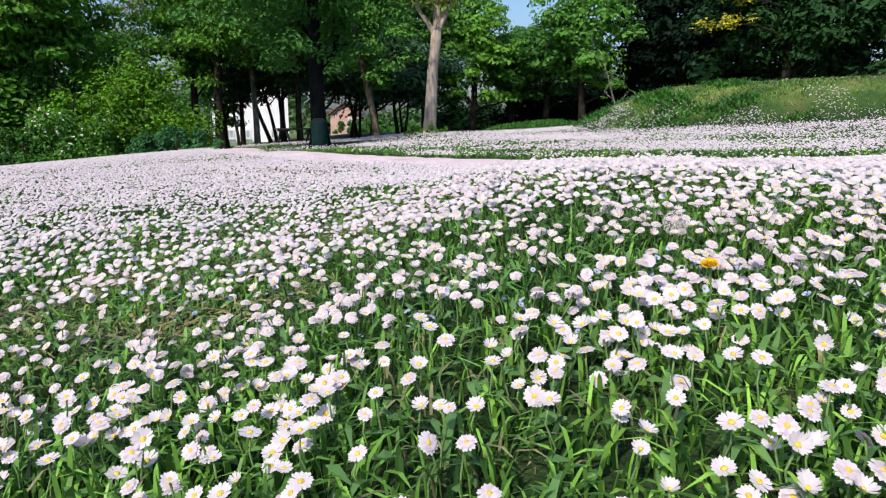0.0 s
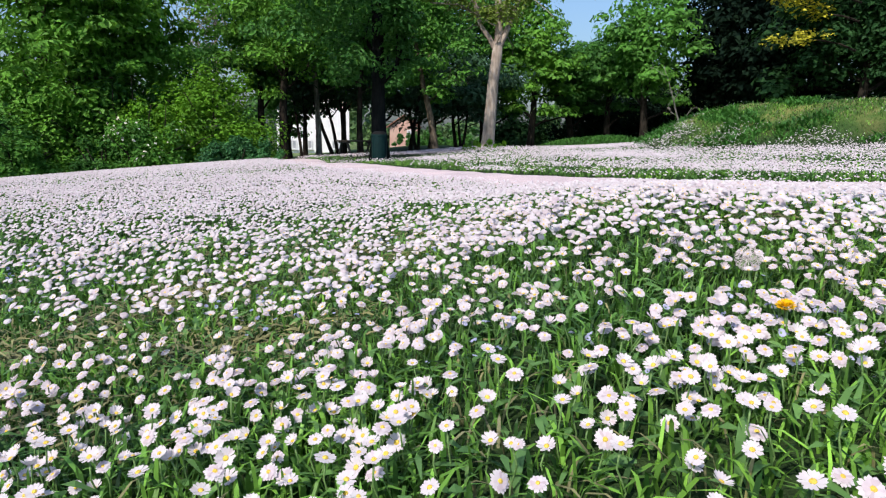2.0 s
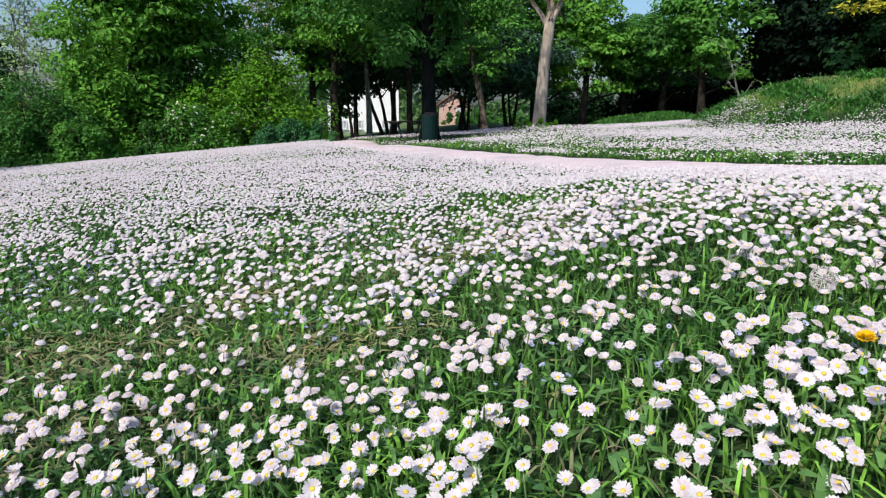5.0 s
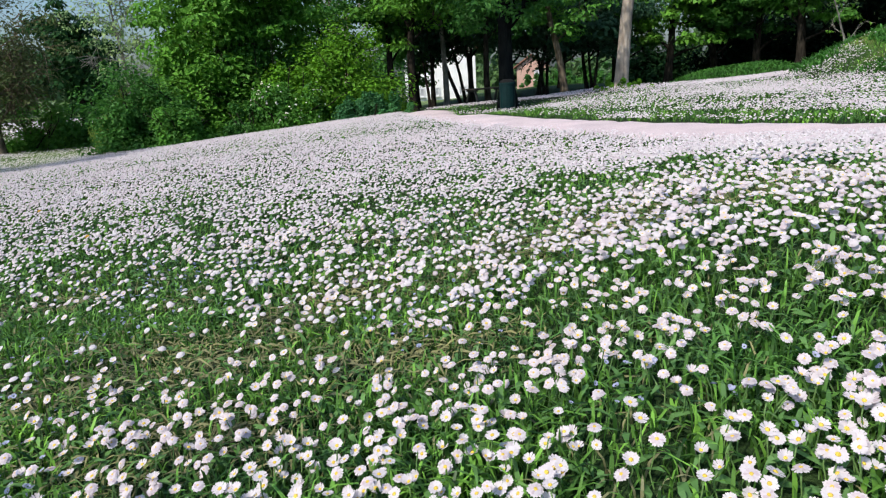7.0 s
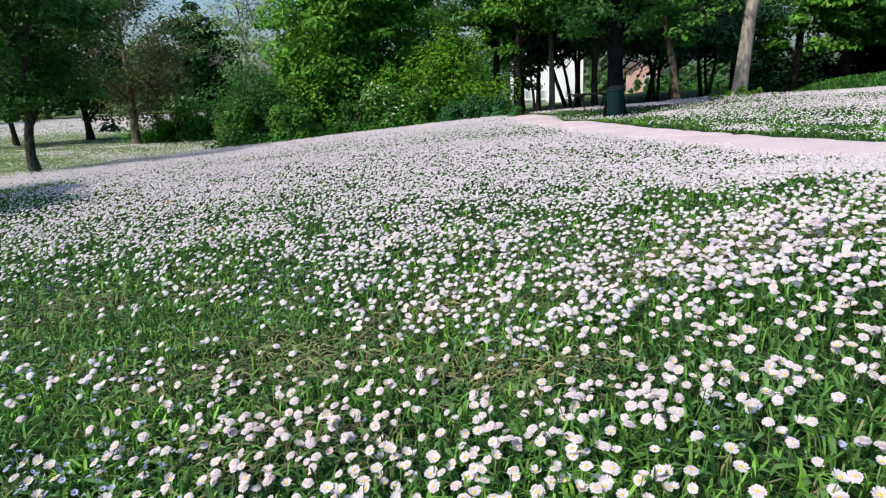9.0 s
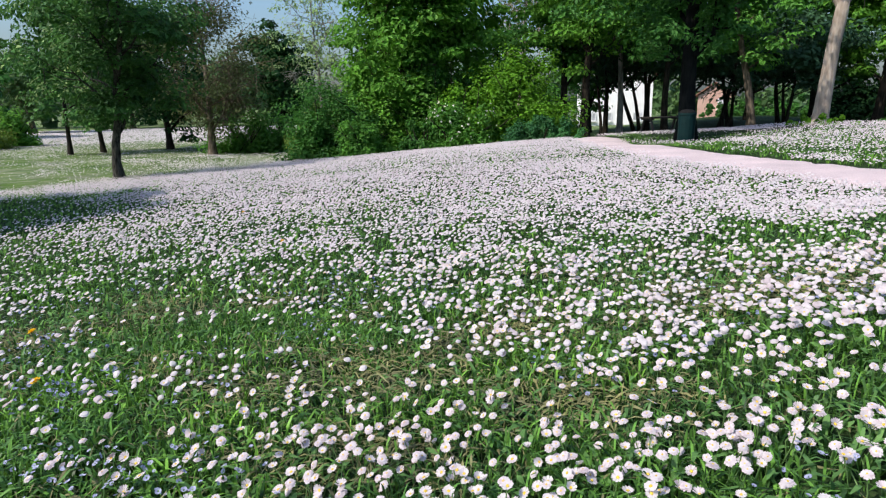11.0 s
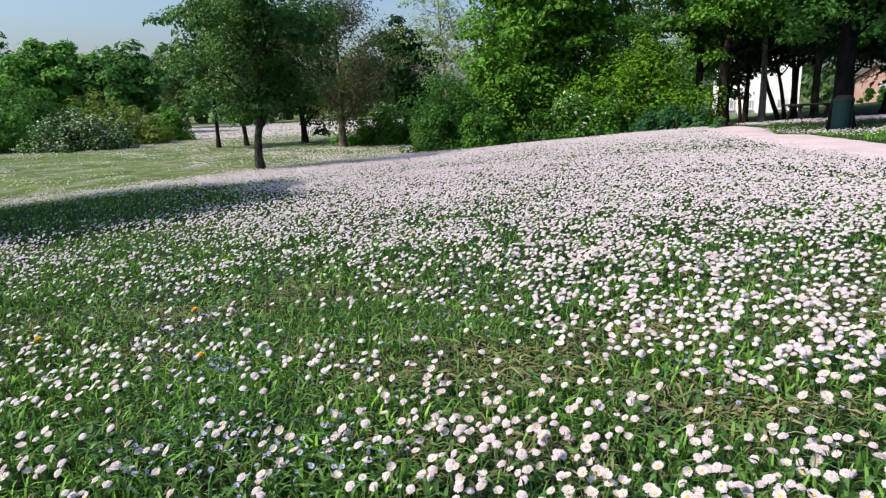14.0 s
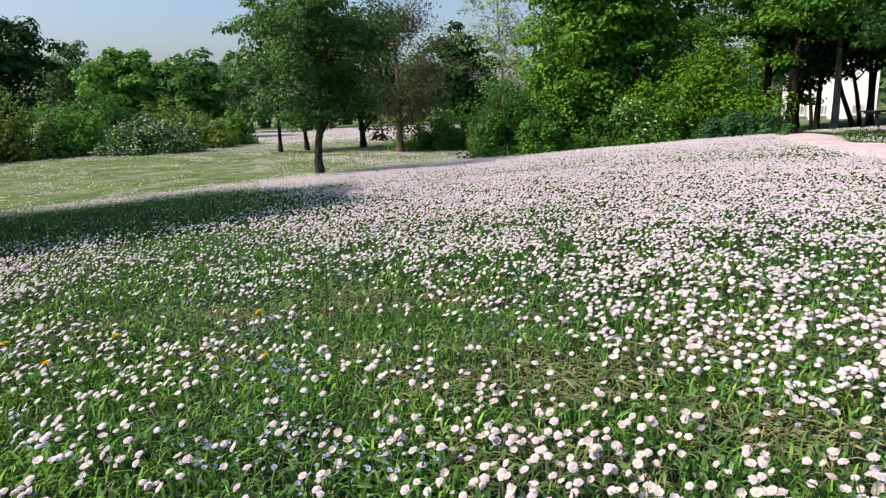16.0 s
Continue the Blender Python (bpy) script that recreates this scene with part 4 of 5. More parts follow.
    far_blades(x[weeds], y[weeds], rg.uniform(0.05, 0.17, k), rg.uniform(0.025, 0.055, k), rg.uniform(0.4, 1.4, k), 3)
    dry = (rise > 0.5) & (vnoise(x * 0.8, y * 0.8, 42) > 0.5) & (rg.random(40000) < 0.5)
    k = int(dry.sum())
    far_blades(x[dry], y[dry], rg.uniform(0.03, 0.08, k), rg.uniform(0.01, 0.02, k), rg.uniform(0.4, 1.2, k), 2)
    x, y = rg.normal(3.2, 1.5, 5000), rg.normal(24.4, 1.1, 5000)
    far_blades(x, y, rg.uniform(0.06, 0.16, 5000), rg.uniform(0.03, 0.06, 5000), rg.uniform(0.3, 0.9, 5000), 3)
    me = mesh_np("grass", np.concatenate(V), np.concatenate(T), [GRASS, GRASS_BROAD, GRASS_DRY, LEAF_DEEP], np.concatenate(M))
    tagged(part_np("grass", me), "fresh green meadow grass with broad leaves and dry blades", "grass", kind="stuff")


grass_field()


def near_daisies():
    """The daisies of the nearest patch, one thing each: stem, petals, disc."""
    rg = np.random.default_rng(5)
    petals = []
    for i, (k, cup) in enumerate([(16, 0.16), (17, 0.45), (16, 0.04), (17, 0.28), (15, 0.8)]):
        v, t, m = head_full(k, cup, 40 + i)
        petals.append(mesh_np("petals", v, t, [PETAL]))
    va, ta, _ = head_full(16, -0.12, 71)
    vb, tb, _ = head_full(13, 0.0, 72)
    petals.append(mesh_np("petals", np.concatenate([va, vb * np.array([0.76, 0.76, 1.0]) + np.array([0, 0, 0.07])]), np.concatenate([ta, tb + len(va)]), [PETAL]))
    v, t, m = disc_full()
    disc = mesh_np("disc", v, t, [DISC], smooth=True)
    stems = []
    for i in range(3):
        v, t = tube([(0, 0, 0), (0.06 * (i - 1), 0.05, 0.35), (0.03, 0.06 * (1 - i), 0.7), (0, 0, 1.0)], [0.0125, 0.012, 0.0115, 0.012], 5)
        stems.append(mesh_np("stem", v, t, [STEM], smooth=True))
    x, y = scatter(DENS * 1.5, 0.3, 1.4, A0, A1, cover, rg)
    keep = patch_box(x, y)
    x, y = x[keep], y[keep]
    for i in range(len(x)):
        h = rg.uniform(0.032, 0.068)
        n = head_normals(1, rg)
        Rm = turns(n, rg)[0]
        rad = rg.uniform(0.0068, 0.0102)
        w = rg.choice(6, p=[0.24, 0.14, 0.14, 0.14, 0.08, 0.26])
        if w == 4:
            rad *= 0.85
        z = float(land(x[i], y[i])) - 0.004
        lbl = "half-closed white daisy on a thin stem" if w == 4 else "small white daisy with a yellow centre on a thin stem"
        ob = empty("daisy", x[i], y[i], z, lbl, "flower", "daisies in the grass", turn=rg.uniform(0, 360))
        st = new("stem", stems[rg.integers(3)])
        st.parent = ob
        st.matrix_basis = Matrix.Diagonal((0.08, 0.08, h, 1))
        M = Matrix([list(r_) for r_ in Rm]).to_4x4()
        M = Matrix.Translation((0, 0, h)) @ ob.matrix_basis.to_3x3().inverted().to_4x4() @ M @ Matrix.Diagonal((rad, rad, rad, 1))
        pe = new("petals", petals[w])
        pe.parent = ob
        pe.matrix_basis = M
        di = new("disc", disc)
        di.parent = ob
        di.matrix_basis = M
    return len(x)


near_daisies()

DANDELIONS = [(-2.035, 0.4), (-1.94, 0.202), (-1.923, 0.798), (-2.245, 0.157), (-1.49, 0.595), (0.316, 0.779), (-3.48, 2.93), (-2.296, 2.13)]
CLOCK = (0.338, 0.958)

# ---------------------------------------------------------------- bushes by the meadow
bush("bush", -41, 17.4, "dense green bush at the end of the thicket", 3.0, 2.4, 2.3, LEAF_DEEP, 12000, 0.075, 101, 80)
bush("bush", -38.5, 16.4, "low leafy bush in deep green at the meadow edge", 1.6, 1.3, 1.35, LEAF_MID, 5500, 0.075, 102, 50)
tree("tree", -35.6, 18.8, "broad leafy tree clothed in green down to the ground", 7.6, 0.22, 0.1, 2.05, LEAF_FRESH, BARK_BROWN, 24000, 0.115, 103, clumps=150, limbs=12, fork=0.6)
tree("tree", -31.2, 19.6, "leafy green tree behind the bushes", 7.5, 0.18, 0.3, 1.9, LEAF_FRESH, BARK_BROWN, 18000, 0.12, 104, clumps=100, limbs=10, fork=0.8)
bush("bush", -25.2, 17.6, "large rounded bush with bright green leaves", 3.5, 2.4, 2.55, LEAF_LIME, 17000, 0.085, 105, 130)
bush("bush", -28.9, 17.0, "rounded bush with fresh green leaves", 2.3, 1.8, 2.15, LEAF_LIME, 10000, 0.08, 106, 80)
bush("bush", -30.0, 16.3, "twiggy shrub scattered with small white blossom", 2.1, 1.3, 1.35, LEAF_MID, 7000, 0.065, 107, 60, blossom=100)
bush("bush", -23.2, 16.2, "low spreading dark green shrub beside the meadow", 2.5, 1.2, 0.75, LEAF_BLUE, 8500, 0.06, 108, 80)
bush("bush", -33.0, 16.6, "dark green undergrowth at the foot of a tree", 1.5, 1.0, 0.9, LEAF_DEEP, 4000, 0.07, 109, 40)
bush("bush", -36.4, 17.9, "high leafy shrub clothing the foot of a tree", 3.4, 2.0, 3.0, LEAF_FRESH, 13000, 0.09, 115, 100)
bush("bush", -31.6, 18.6, "high leafy shrub clothing the foot of a tree", 3.2, 2.0, 3.2, LEAF_DEEP, 12000, 0.09, 116, 100)
bush("bush", -42.6, 18.3, "yellow-green shrub at the end of the thicket", 1.8, 1.6, 2.0, LEAF_OLIVE, 6000, 0.08, 117, 60)
tree("tree", -26.4, 23.5, "deep green tree behind the bright bushes", 4.6, 0.12, 0.6, 1.7, LEAF_DEEP, BARK_DARK, 10000, 0.11, 118, clumps=80, limbs=9)
tree("tree", -24.8, 29, "tall thin tree with bare brown twigs and few leaves", 9.5, 0.14, 2.5, 1.7, LEAF_RUST, BARK_PALE, 3600, 0.10, 110, clumps=90, limbs=16, twigs=460, sparse=1.0)
tree("tree", -42.0, 25, "slender tree with thin pale new leaves", 6.8, 0.07, 1.5, 1.8, LEAF_PALE, BARK_GREY, 4500, 0.07, 111, clumps=100, limbs=15, twigs=260, sparse=1.0)
bush("hedge", -47.5, 24, "rounded green hedge beyond the lawn", 4.4, 1.6, 1.75, LEAF_MID, 10000, 0.08, 112, 90)
bush("hedge", -43.5, 23.5, "dark green hedge beyond the lawn", 3.4, 1.6, 1.8, LEAF_DEEP, 8000, 0.085, 113, 70)
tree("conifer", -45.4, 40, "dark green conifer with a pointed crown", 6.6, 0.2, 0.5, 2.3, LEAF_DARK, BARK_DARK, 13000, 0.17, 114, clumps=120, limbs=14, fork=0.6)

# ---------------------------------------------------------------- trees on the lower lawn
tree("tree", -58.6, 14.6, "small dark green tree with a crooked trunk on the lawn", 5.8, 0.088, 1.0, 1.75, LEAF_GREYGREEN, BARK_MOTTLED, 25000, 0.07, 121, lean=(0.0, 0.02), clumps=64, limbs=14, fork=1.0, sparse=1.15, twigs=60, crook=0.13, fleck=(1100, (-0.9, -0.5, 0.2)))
tree("tree", -51.3, 23.2, "grey-brown twiggy tree with drooping boughs", 6.0, 0.12, 1.0, 2.1, LEAF_BRONZE, BARK_BROWN, 13000, 0.075, 122, clumps=120, limbs=15, fork=1.0, twigs=700, sparse=1.3)
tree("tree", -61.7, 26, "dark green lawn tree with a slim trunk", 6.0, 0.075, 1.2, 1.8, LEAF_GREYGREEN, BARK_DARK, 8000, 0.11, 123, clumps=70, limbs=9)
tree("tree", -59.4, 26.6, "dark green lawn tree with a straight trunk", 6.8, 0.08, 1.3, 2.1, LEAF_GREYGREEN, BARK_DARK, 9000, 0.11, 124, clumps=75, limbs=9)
tree("tree", -54.5, 27.5, "dark green tree behind the lawn trees", 6.2, 0.12, 0.3, 2.2, LEAF_DARK, BARK_DARK, 9000, 0.12, 125, clumps=75, limbs=9)
bush("bush", -71.6, 29.0, "wide bush covered with white blossom", 4.6, 2.2, 1.75, LEAF_DEEP, 8000, 0.085, 131, 80, blossom=2600)
bush("bush", -77.5, 31, "tall shrub with dull green leaves", 3.6, 2.2, 2.6, LEAF_MID, 8000, 0.09, 132, 80)
bush("bush", -81.5, 30, "tall shrub with yellow-green leaf tips", 3.4, 2.2, 3.0, LEAF_OLIVE, 8000, 0.095, 133, 80)
bush("bush", -85.5, 29, "dark shrub at the edge of the lawn", 3.0, 2.2, 2.6, LEAF_MID, 7000, 0.095, 134, 70)
bush("bush", -67.8, 32, "green shrub at the edge of the lawn", 3.4, 2.0, 1.9, LEAF_OLIVE, 7000, 0.09, 135, 70)
bush("bush", -65.3, 34, "green shrub at the edge of the lawn", 2.4, 1.8, 2.0, LEAF_FRESH, 6000, 0.09, 136, 60)
bush("bush", -75.0, 35, "green shrub behind the white-flowered bush", 4.6, 2.5, 3.1, LEAF_DEEP, 9000, 0.10, 137, 80)
bush("bush", -70.0, 36, "green shrub behind the white-flowered bush", 4.4, 2.5, 2.6, LEAF_OLIVE, 9000, 0.10, 138, 80)
tree("tree", -72.8, 47, "green rounded tree beyond the lawn", 6.2, 0.2, 0.8, 3.2, LEAF_MID, BARK_BROWN, 13000, 0.2, 141, clumps=100, limbs=9)
tree("tree", -68.2, 46, "green rounded tree beyond the lawn", 5.9, 0.2, 0.8, 3.0, LEAF_DEEP, BARK_BROWN, 12000, 0.2, 142, clumps=90, limbs=9)
tree("tree", -77.0, 52, "pale feathery tree in the distance", 6.8, 0.2, 1.0, 3.0, LEAF_HAZED, BARK_BROWN, 7000, 0.18, 143, clumps=90, limbs=9)
tree("tree", -80.8, 42, "dark broad tree beyond the shrubs", 7.0, 0.2, 1.6, 2.6, LEAF_DARK, BARK_DARK, 8000, 0.17, 144, clumps=70, limbs=9)
tree("tree", -85.0, 40, "dark broad tree beyond the shrubs", 7.6, 0.2, 1.2, 2.8, LEAF_DARK, BARK_DARK, 8000, 0.17, 145, clumps=70, limbs=9)
tree("tree", -63.8, 56, "pale green tree in the distance", 6.6, 0.2, 1.0, 3.0, LEAF_HAZED, BARK_BROWN, 7000, 0.2, 146, clumps=80, limbs=9)
tree("tree", -57.0, 62, "hazy green tree in the distance", 7.0, 0.2, 0.6, 4.0, LEAF_HAZED, BARK_BROWN, 7000, 0.22, 147, clumps=80, limbs=9)
tree("tree", -50.0, 62, "hazy green tree in the distance", 6.4, 0.2, 0.6, 4.2, LEAF_HAZED, BARK_BROWN, 7000, 0.22, 148, clumps=80, limbs=9)
tree("tree", 0, 0, "leafy tree casting a broad shadow on the slope", 7.2, 0.2, 0.5, 3.0, LEAF_DARK, BARK_BROWN, 18000, 0.75, 149, clumps=240, limbs=12, xy=(-10.1, -2.3))
tree("tree", 0, 0, "leafy tree casting a dark shadow on the meadow slope", 7.6, 0.22, 0.5, 2.4, LEAF_DARK, BARK_BROWN, 17000, 0.75, 150, clumps=220, limbs=12, xy=(-9.0, -3.2))

# ---------------------------------------------------------------- the wood
tree("tree", -19.0, 20.5, "dark-trunked woodland tree beside the path", 8.2, 0.14, 2.3, 2.5, LEAF_FRESH, BARK_DARK, 20000, 0.10, 151, clumps=120, limbs=9)
tree("tree", -20.8, 22.0, "dark-trunked woodland tree behind the bushes", 7.6, 0.13, 2.0, 1.8, LEAF_DEEP, BARK_DARK, 8000, 0.12, 152, clumps=80, limbs=9)
tree("tree", -16.1, 23.0, "woodland tree with a pale grey straight trunk", 8.0, 0.11, 2.6, 2.2, LEAF_DEEP, BARK_GREY, 9000, 0.12, 153, clumps=90, limbs=9)
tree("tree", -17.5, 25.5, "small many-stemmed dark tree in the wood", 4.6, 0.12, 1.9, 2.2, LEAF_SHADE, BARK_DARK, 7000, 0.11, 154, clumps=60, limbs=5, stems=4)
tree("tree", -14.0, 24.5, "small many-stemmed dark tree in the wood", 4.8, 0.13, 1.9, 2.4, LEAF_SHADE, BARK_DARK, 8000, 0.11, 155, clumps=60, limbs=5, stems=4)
tree("tree", -12.4, 21.5, "slim dark woodland tree", 7.4, 0.11, 2.35, 2.0, LEAF_DEEP, BARK_DARK, 9000, 0.11, 156, clumps=80, limbs=9)
tree("tree", -10.75, 13.7, "dark-trunked tree standing behind a litter bin", 8.0, 0.165, 1.3, 1.7, LEAF_DEEP, BARK_SHADED, 28000, 0.075, 157, crook=0.02, lean=(-0.03, 0.0), crown_shift=(-0.6, -1.1), clumps=130, limbs=11, fork=1.9)
tree("tree", -5.8, 22.0, "brown-trunked tree with low leafy twigs", 7.0, 0.13, 2.2, 2.0, LEAF_MID, BARK_BROWN, 9000, 0.11, 158, clumps=85, limbs=9)
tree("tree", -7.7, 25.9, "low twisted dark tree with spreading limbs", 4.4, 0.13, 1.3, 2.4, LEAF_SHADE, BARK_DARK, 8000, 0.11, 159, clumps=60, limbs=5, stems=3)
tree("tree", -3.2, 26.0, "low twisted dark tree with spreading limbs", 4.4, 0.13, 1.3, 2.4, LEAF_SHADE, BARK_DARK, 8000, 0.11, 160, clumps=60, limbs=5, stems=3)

def forked_tree(az, d, label):
    """The pale-barked tree: a leaning bare bole that forks above head height, long bare twigs and a thin crown."""
    r = np.random.default_rng(161)
    x, y = polar(az, d)
    ob = empty("tree", x, y, float(land(x, y)) - 0.05, label, "tree", "trees of the park")
    bole = [(0, 0, 0), (0.02, 0, 0.25), (0.06, 0, 0.9), (0.10, 0.01, 1.6), (0.17, 0, 2.2), (0.19, 0, 2.5)]
    arms = [([(0.17, 0, 2.25), (-0.02, -0.02, 2.6), (-0.22, -0.05, 2.85), (-0.38, -0.1, 3.4), (-0.62, -0.1, 4.3), (-0.8, 0, 5.4)], 0.065),
            ([(0.18, 0, 2.35), (0.21, 0, 2.9), (0.16, 0.05, 3.6), (0.25, 0.1, 4.6), (0.3, 0.1, 6.0)], 0.10),
            ([(0.19, 0, 2.75), (0.33, -0.05, 3.2), (0.38, -0.1, 3.9), (0.5, -0.1, 5.2)], 0.06),
            ([(0.2, 0, 2.35), (0.42, 0.02, 2.85), (0.62, 0.02, 3.4), (0.86, 0, 4.2), (1.1, 0, 5.6)], 0.075),
            ([(0.66, 0, 3.45), (1.15, -0.05, 3.52), (1.75, -0.1, 3.78), (2.2, -0.12, 3.66), (2.6, -0.1, 3.8)], 0.028),
            ([(1.75, -0.1, 3.76), (2.2, -0.2, 3.98), (2.6, -0.2, 3.9)], 0.016),
            ([(-0.3, -0.06, 3.1), (-0.8, -0.2, 3.3), (-1.3, -0.3, 3.3), (-1.8, -0.3, 3.6)], 0.03)]
    tubes = [tube(bole, [0.225, 0.158, 0.138, 0.128, 0.126, 0.105], 14)]
    tips = []
    for pts, rad in arms:
        tubes.append(tube(pts, rad * np.linspace(1, 0.45, len(pts)), 8))
        for _ in range(9):
            k = r.integers(1, len(pts))
            q = np.array(pts[k]) + (np.array(pts[k - 1]) - np.array(pts[k])) * r.random()
            tw = wander(q, (r.normal(0, 1), r.normal(0, 0.8), r.uniform(-0.1, 0.9)), r.uniform(0.4, 1.1), 5, r, 0.25, 0.03)
            tubes.append(tube(tw, np.linspace(0.012, 0.004, 6), 4))
            tips += list(tw[2:])
    v, t = joined(tubes)
    part_np("trunk", mesh_np("trunk", v, t, [BARK_PALE], smooth=True), ob, "bare pale brown bole and limbs")
    tips = np.array(tips)
    tips = tips[(tips[:, 0] < 1.3) & (tips[:, 2] > 2.9)]
    c = tips[r.integers(0, len(tips), 90)]
    off = r.normal(0, 1, (90, 42, 3)) * np.array([0.16, 0.16, 0.09])
    pts = (c[:, None] + off).reshape(-1, 3)
    part_np("crown", leaf_mesh("crown", pts, off.reshape(-1, 3) * 3 + np.array([0, 0, 0.8]), 0.075, LEAF_OLIVE, r), ob, "thin olive spring leaves")
    return ob


forked_tree(-1.2, 15.3, "tall tree with a bare pale leaning trunk that forks high")
for az, d, h, rad, lf, sd, lb in [
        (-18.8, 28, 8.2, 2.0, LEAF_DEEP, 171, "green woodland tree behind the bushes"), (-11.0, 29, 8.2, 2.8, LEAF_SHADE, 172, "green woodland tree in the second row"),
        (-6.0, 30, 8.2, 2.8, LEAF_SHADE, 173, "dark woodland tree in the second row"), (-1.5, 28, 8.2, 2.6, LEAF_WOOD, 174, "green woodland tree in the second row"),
        (2.6, 27, 6.4, 1.9, LEAF_FRESH, 175, "fresh green tree at the edge of the wood"), (6.2, 29, 4.8, 2.0, LEAF_WOOD, 176, "deep green young tree at the edge of the wood"),
        (9.2, 29, 4.9, 2.0, LEAF_WOOD, 177, "green young tree at the edge of the wood"), (12.2, 27, 6.0, 2.1, LEAF_MID, 178, "bright green tree at the edge of the wood"),
        (17.8, 29, 8.2, 2.4, LEAF_YEW_SHADE, 179, "tall dark evergreen tree"), (21.2, 28, 8.2, 2.4, LEAF_YEW_SHADE, 180, "tall dark evergreen tree"),
        (23.2, 27, 8.2, 2.6, LEAF_YEW_SHADE, 181, "dark green tree behind the mound"), (27.5, 25, 8.2, 2.8, LEAF_DARK, 182, "dark green tree behind the mound"),
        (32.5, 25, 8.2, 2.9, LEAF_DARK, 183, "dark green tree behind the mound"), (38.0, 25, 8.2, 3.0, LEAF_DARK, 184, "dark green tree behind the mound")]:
    tree("tree", az, d, lb, h, 0.17, 2.1 if -12 < az < 14 else 0.5, rad, lf, BARK_DARK, 14000 if lf in (LEAF_YEW_SHADE, LEAF_DARK) else 12000, 0.15 if lf in (LEAF_YEW_SHADE, LEAF_DARK) else 0.12, sd, clumps=120, limbs=10, fork=1.0)

def golden_boughs():
    """A dark green tree whose boughs on one side bear golden-yellow young leaves."""
    ob = tree("tree", 27.6, 23.6, "dark green tree with golden-yellow young leaves on its outer boughs", 7.6, 0.16, 1.0, 2.7, LEAF_DARK, BARK_DARK, 15000, 0.12, 185, clumps=140, limbs=12, fork=1.2)
    r = np.random.default_rng(186)
    tubes, P_, N_ = [], [], []
    for h, ln, dy in ((2.9, 2.5, -0.1), (3.7, 2.2, 0.1), (4.2, 2.9, -0.2), (4.6, 2.6, 0.1), (4.9, 3.0, -0.1), (5.3, 2.7, 0.2), (5.6, 2.2, -0.3), (5.9, 1.9, 0.0)):
        limb = wander((-1.0, -1.3, h - 0.45), (-1, dy - 0.15, 0.28), ln, 9, r, 0.07, -0.02)
        tubes.append(tube(limb, np.linspace(0.035, 0.006, 10), 5))
        for p in limb[6 if h < 3.5 else 4:]:
            for _ in range(3):
                c = p + r.normal(0, 1, 3) * np.array([0.14, 0.2, 0.08])
                off = r.normal(0, 1, (16, 3)) * np.array([0.17, 0.17, 0.07])
                P_.append(c + off)
                N_.append(off + r.normal(0, 0.2, (16, 3)) + np.array([0, 0, 0.7]))
    v, t = joined(tubes)
    part_np("bough", mesh_np("bough", v, t, [BARK_DARK]), ob)
    part_np("leaves", leaf_mesh("leaves", np.concatenate(P_), np.concatenate(N_), 0.10, LEAF_YELLOW, r), ob, "golden-yellow young leaves")


golden_boughs()
tree("tree", 15.0, 25.5, "thin bare sapling with pale branches", 3.6, 0.045, 1.0, 0.9, LEAF_FRESH, BARK_GREY, 120, 0.09, 186, clumps=14, limbs=5, fork=0.5, twigs=14, crook=0.13)
# added filler bushes: dark leaves put the shade under the crowns into colour
for az, d, w, h, lf, sd in [(8.5, 32, 5.0, 3.4, LEAF_YEW_SHADE, 192), (16, 32, 5.0, 3.6, LEAF_YEW_SHADE, 193), (24, 31, 5.5, 4.0, LEAF_YEW_SHADE, 194), (2.2, 35, 4.0, 3.4, LEAF_DARK, 198), (12.5, 34, 5.0, 4.0, LEAF_YEW_SHADE, 199),
                            (32, 30, 5.5, 4.0, LEAF_YEW_SHADE, 195), (40, 29, 5.5, 4.0, LEAF_YEW_SHADE, 196), (-23.5, 31, 4.5, 3.0, LEAF_SHADE, 197)]:
    bush("bush", az, d, "dark undergrowth added under the trees, shade in its colour", w, 2.5, h, lf, 9000, 0.13, sd, 90)

bush("hedge", -4.6, 38, "low dark hedge seen beneath the trees", 9.0, 1.8, 1.15, LEAF_DEEP, 9000, 0.12, 202, 90)
bush("grass_tuft", -1.1, 15.0, "tuft of long grass at the foot of a tree", 1.7, 0.7, 0.28, LEAF_LIME, 1500, 0.06, 201, 24, z_drop=0.02)


def far_woods():
    """The belt of woods that closes the view all round."""
    r = np.random.default_rng(301)
    P_, N_ = [], []
    for az in np.arange(-179, 181, 2.6):
        d = r.uniform(66, 84)
        x, y = polar(az + r.normal(0, 0.6), d)
        h = r.uniform(4.5, 7.5) * (0.55 if -49 < az < -38 else 0.36 if -11.5 < az < 3.5 else 1.0)
        w = r.uniform(2.2, 3.6)
        z = float(land(x, y))
        for _ in range(16):
            u = r.normal(0, 1, 3)
            u /= np.linalg.norm(u)
            c = np.array([x, y, z + h * 0.45]) + u * np.array([w, w, h * 0.42]) * r.uniform(0.5, 1.0)
            off = r.normal(0, 1, (42, 3))
            off /= np.linalg.norm(off, axis=1, keepdims=True)
            P_.append(c + off * r.uniform(0.6, 1.2))
            N_.append(off + r.normal(0, 0.3, (42, 3)) + np.array([0, 0, 0.4]))
    me = leaf_mesh("far_woods", np.concatenate(P_), np.concatenate(N_), 0.5, LEAF_HAZED, r, simple=True)
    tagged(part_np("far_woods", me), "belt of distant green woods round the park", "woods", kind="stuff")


far_woods()

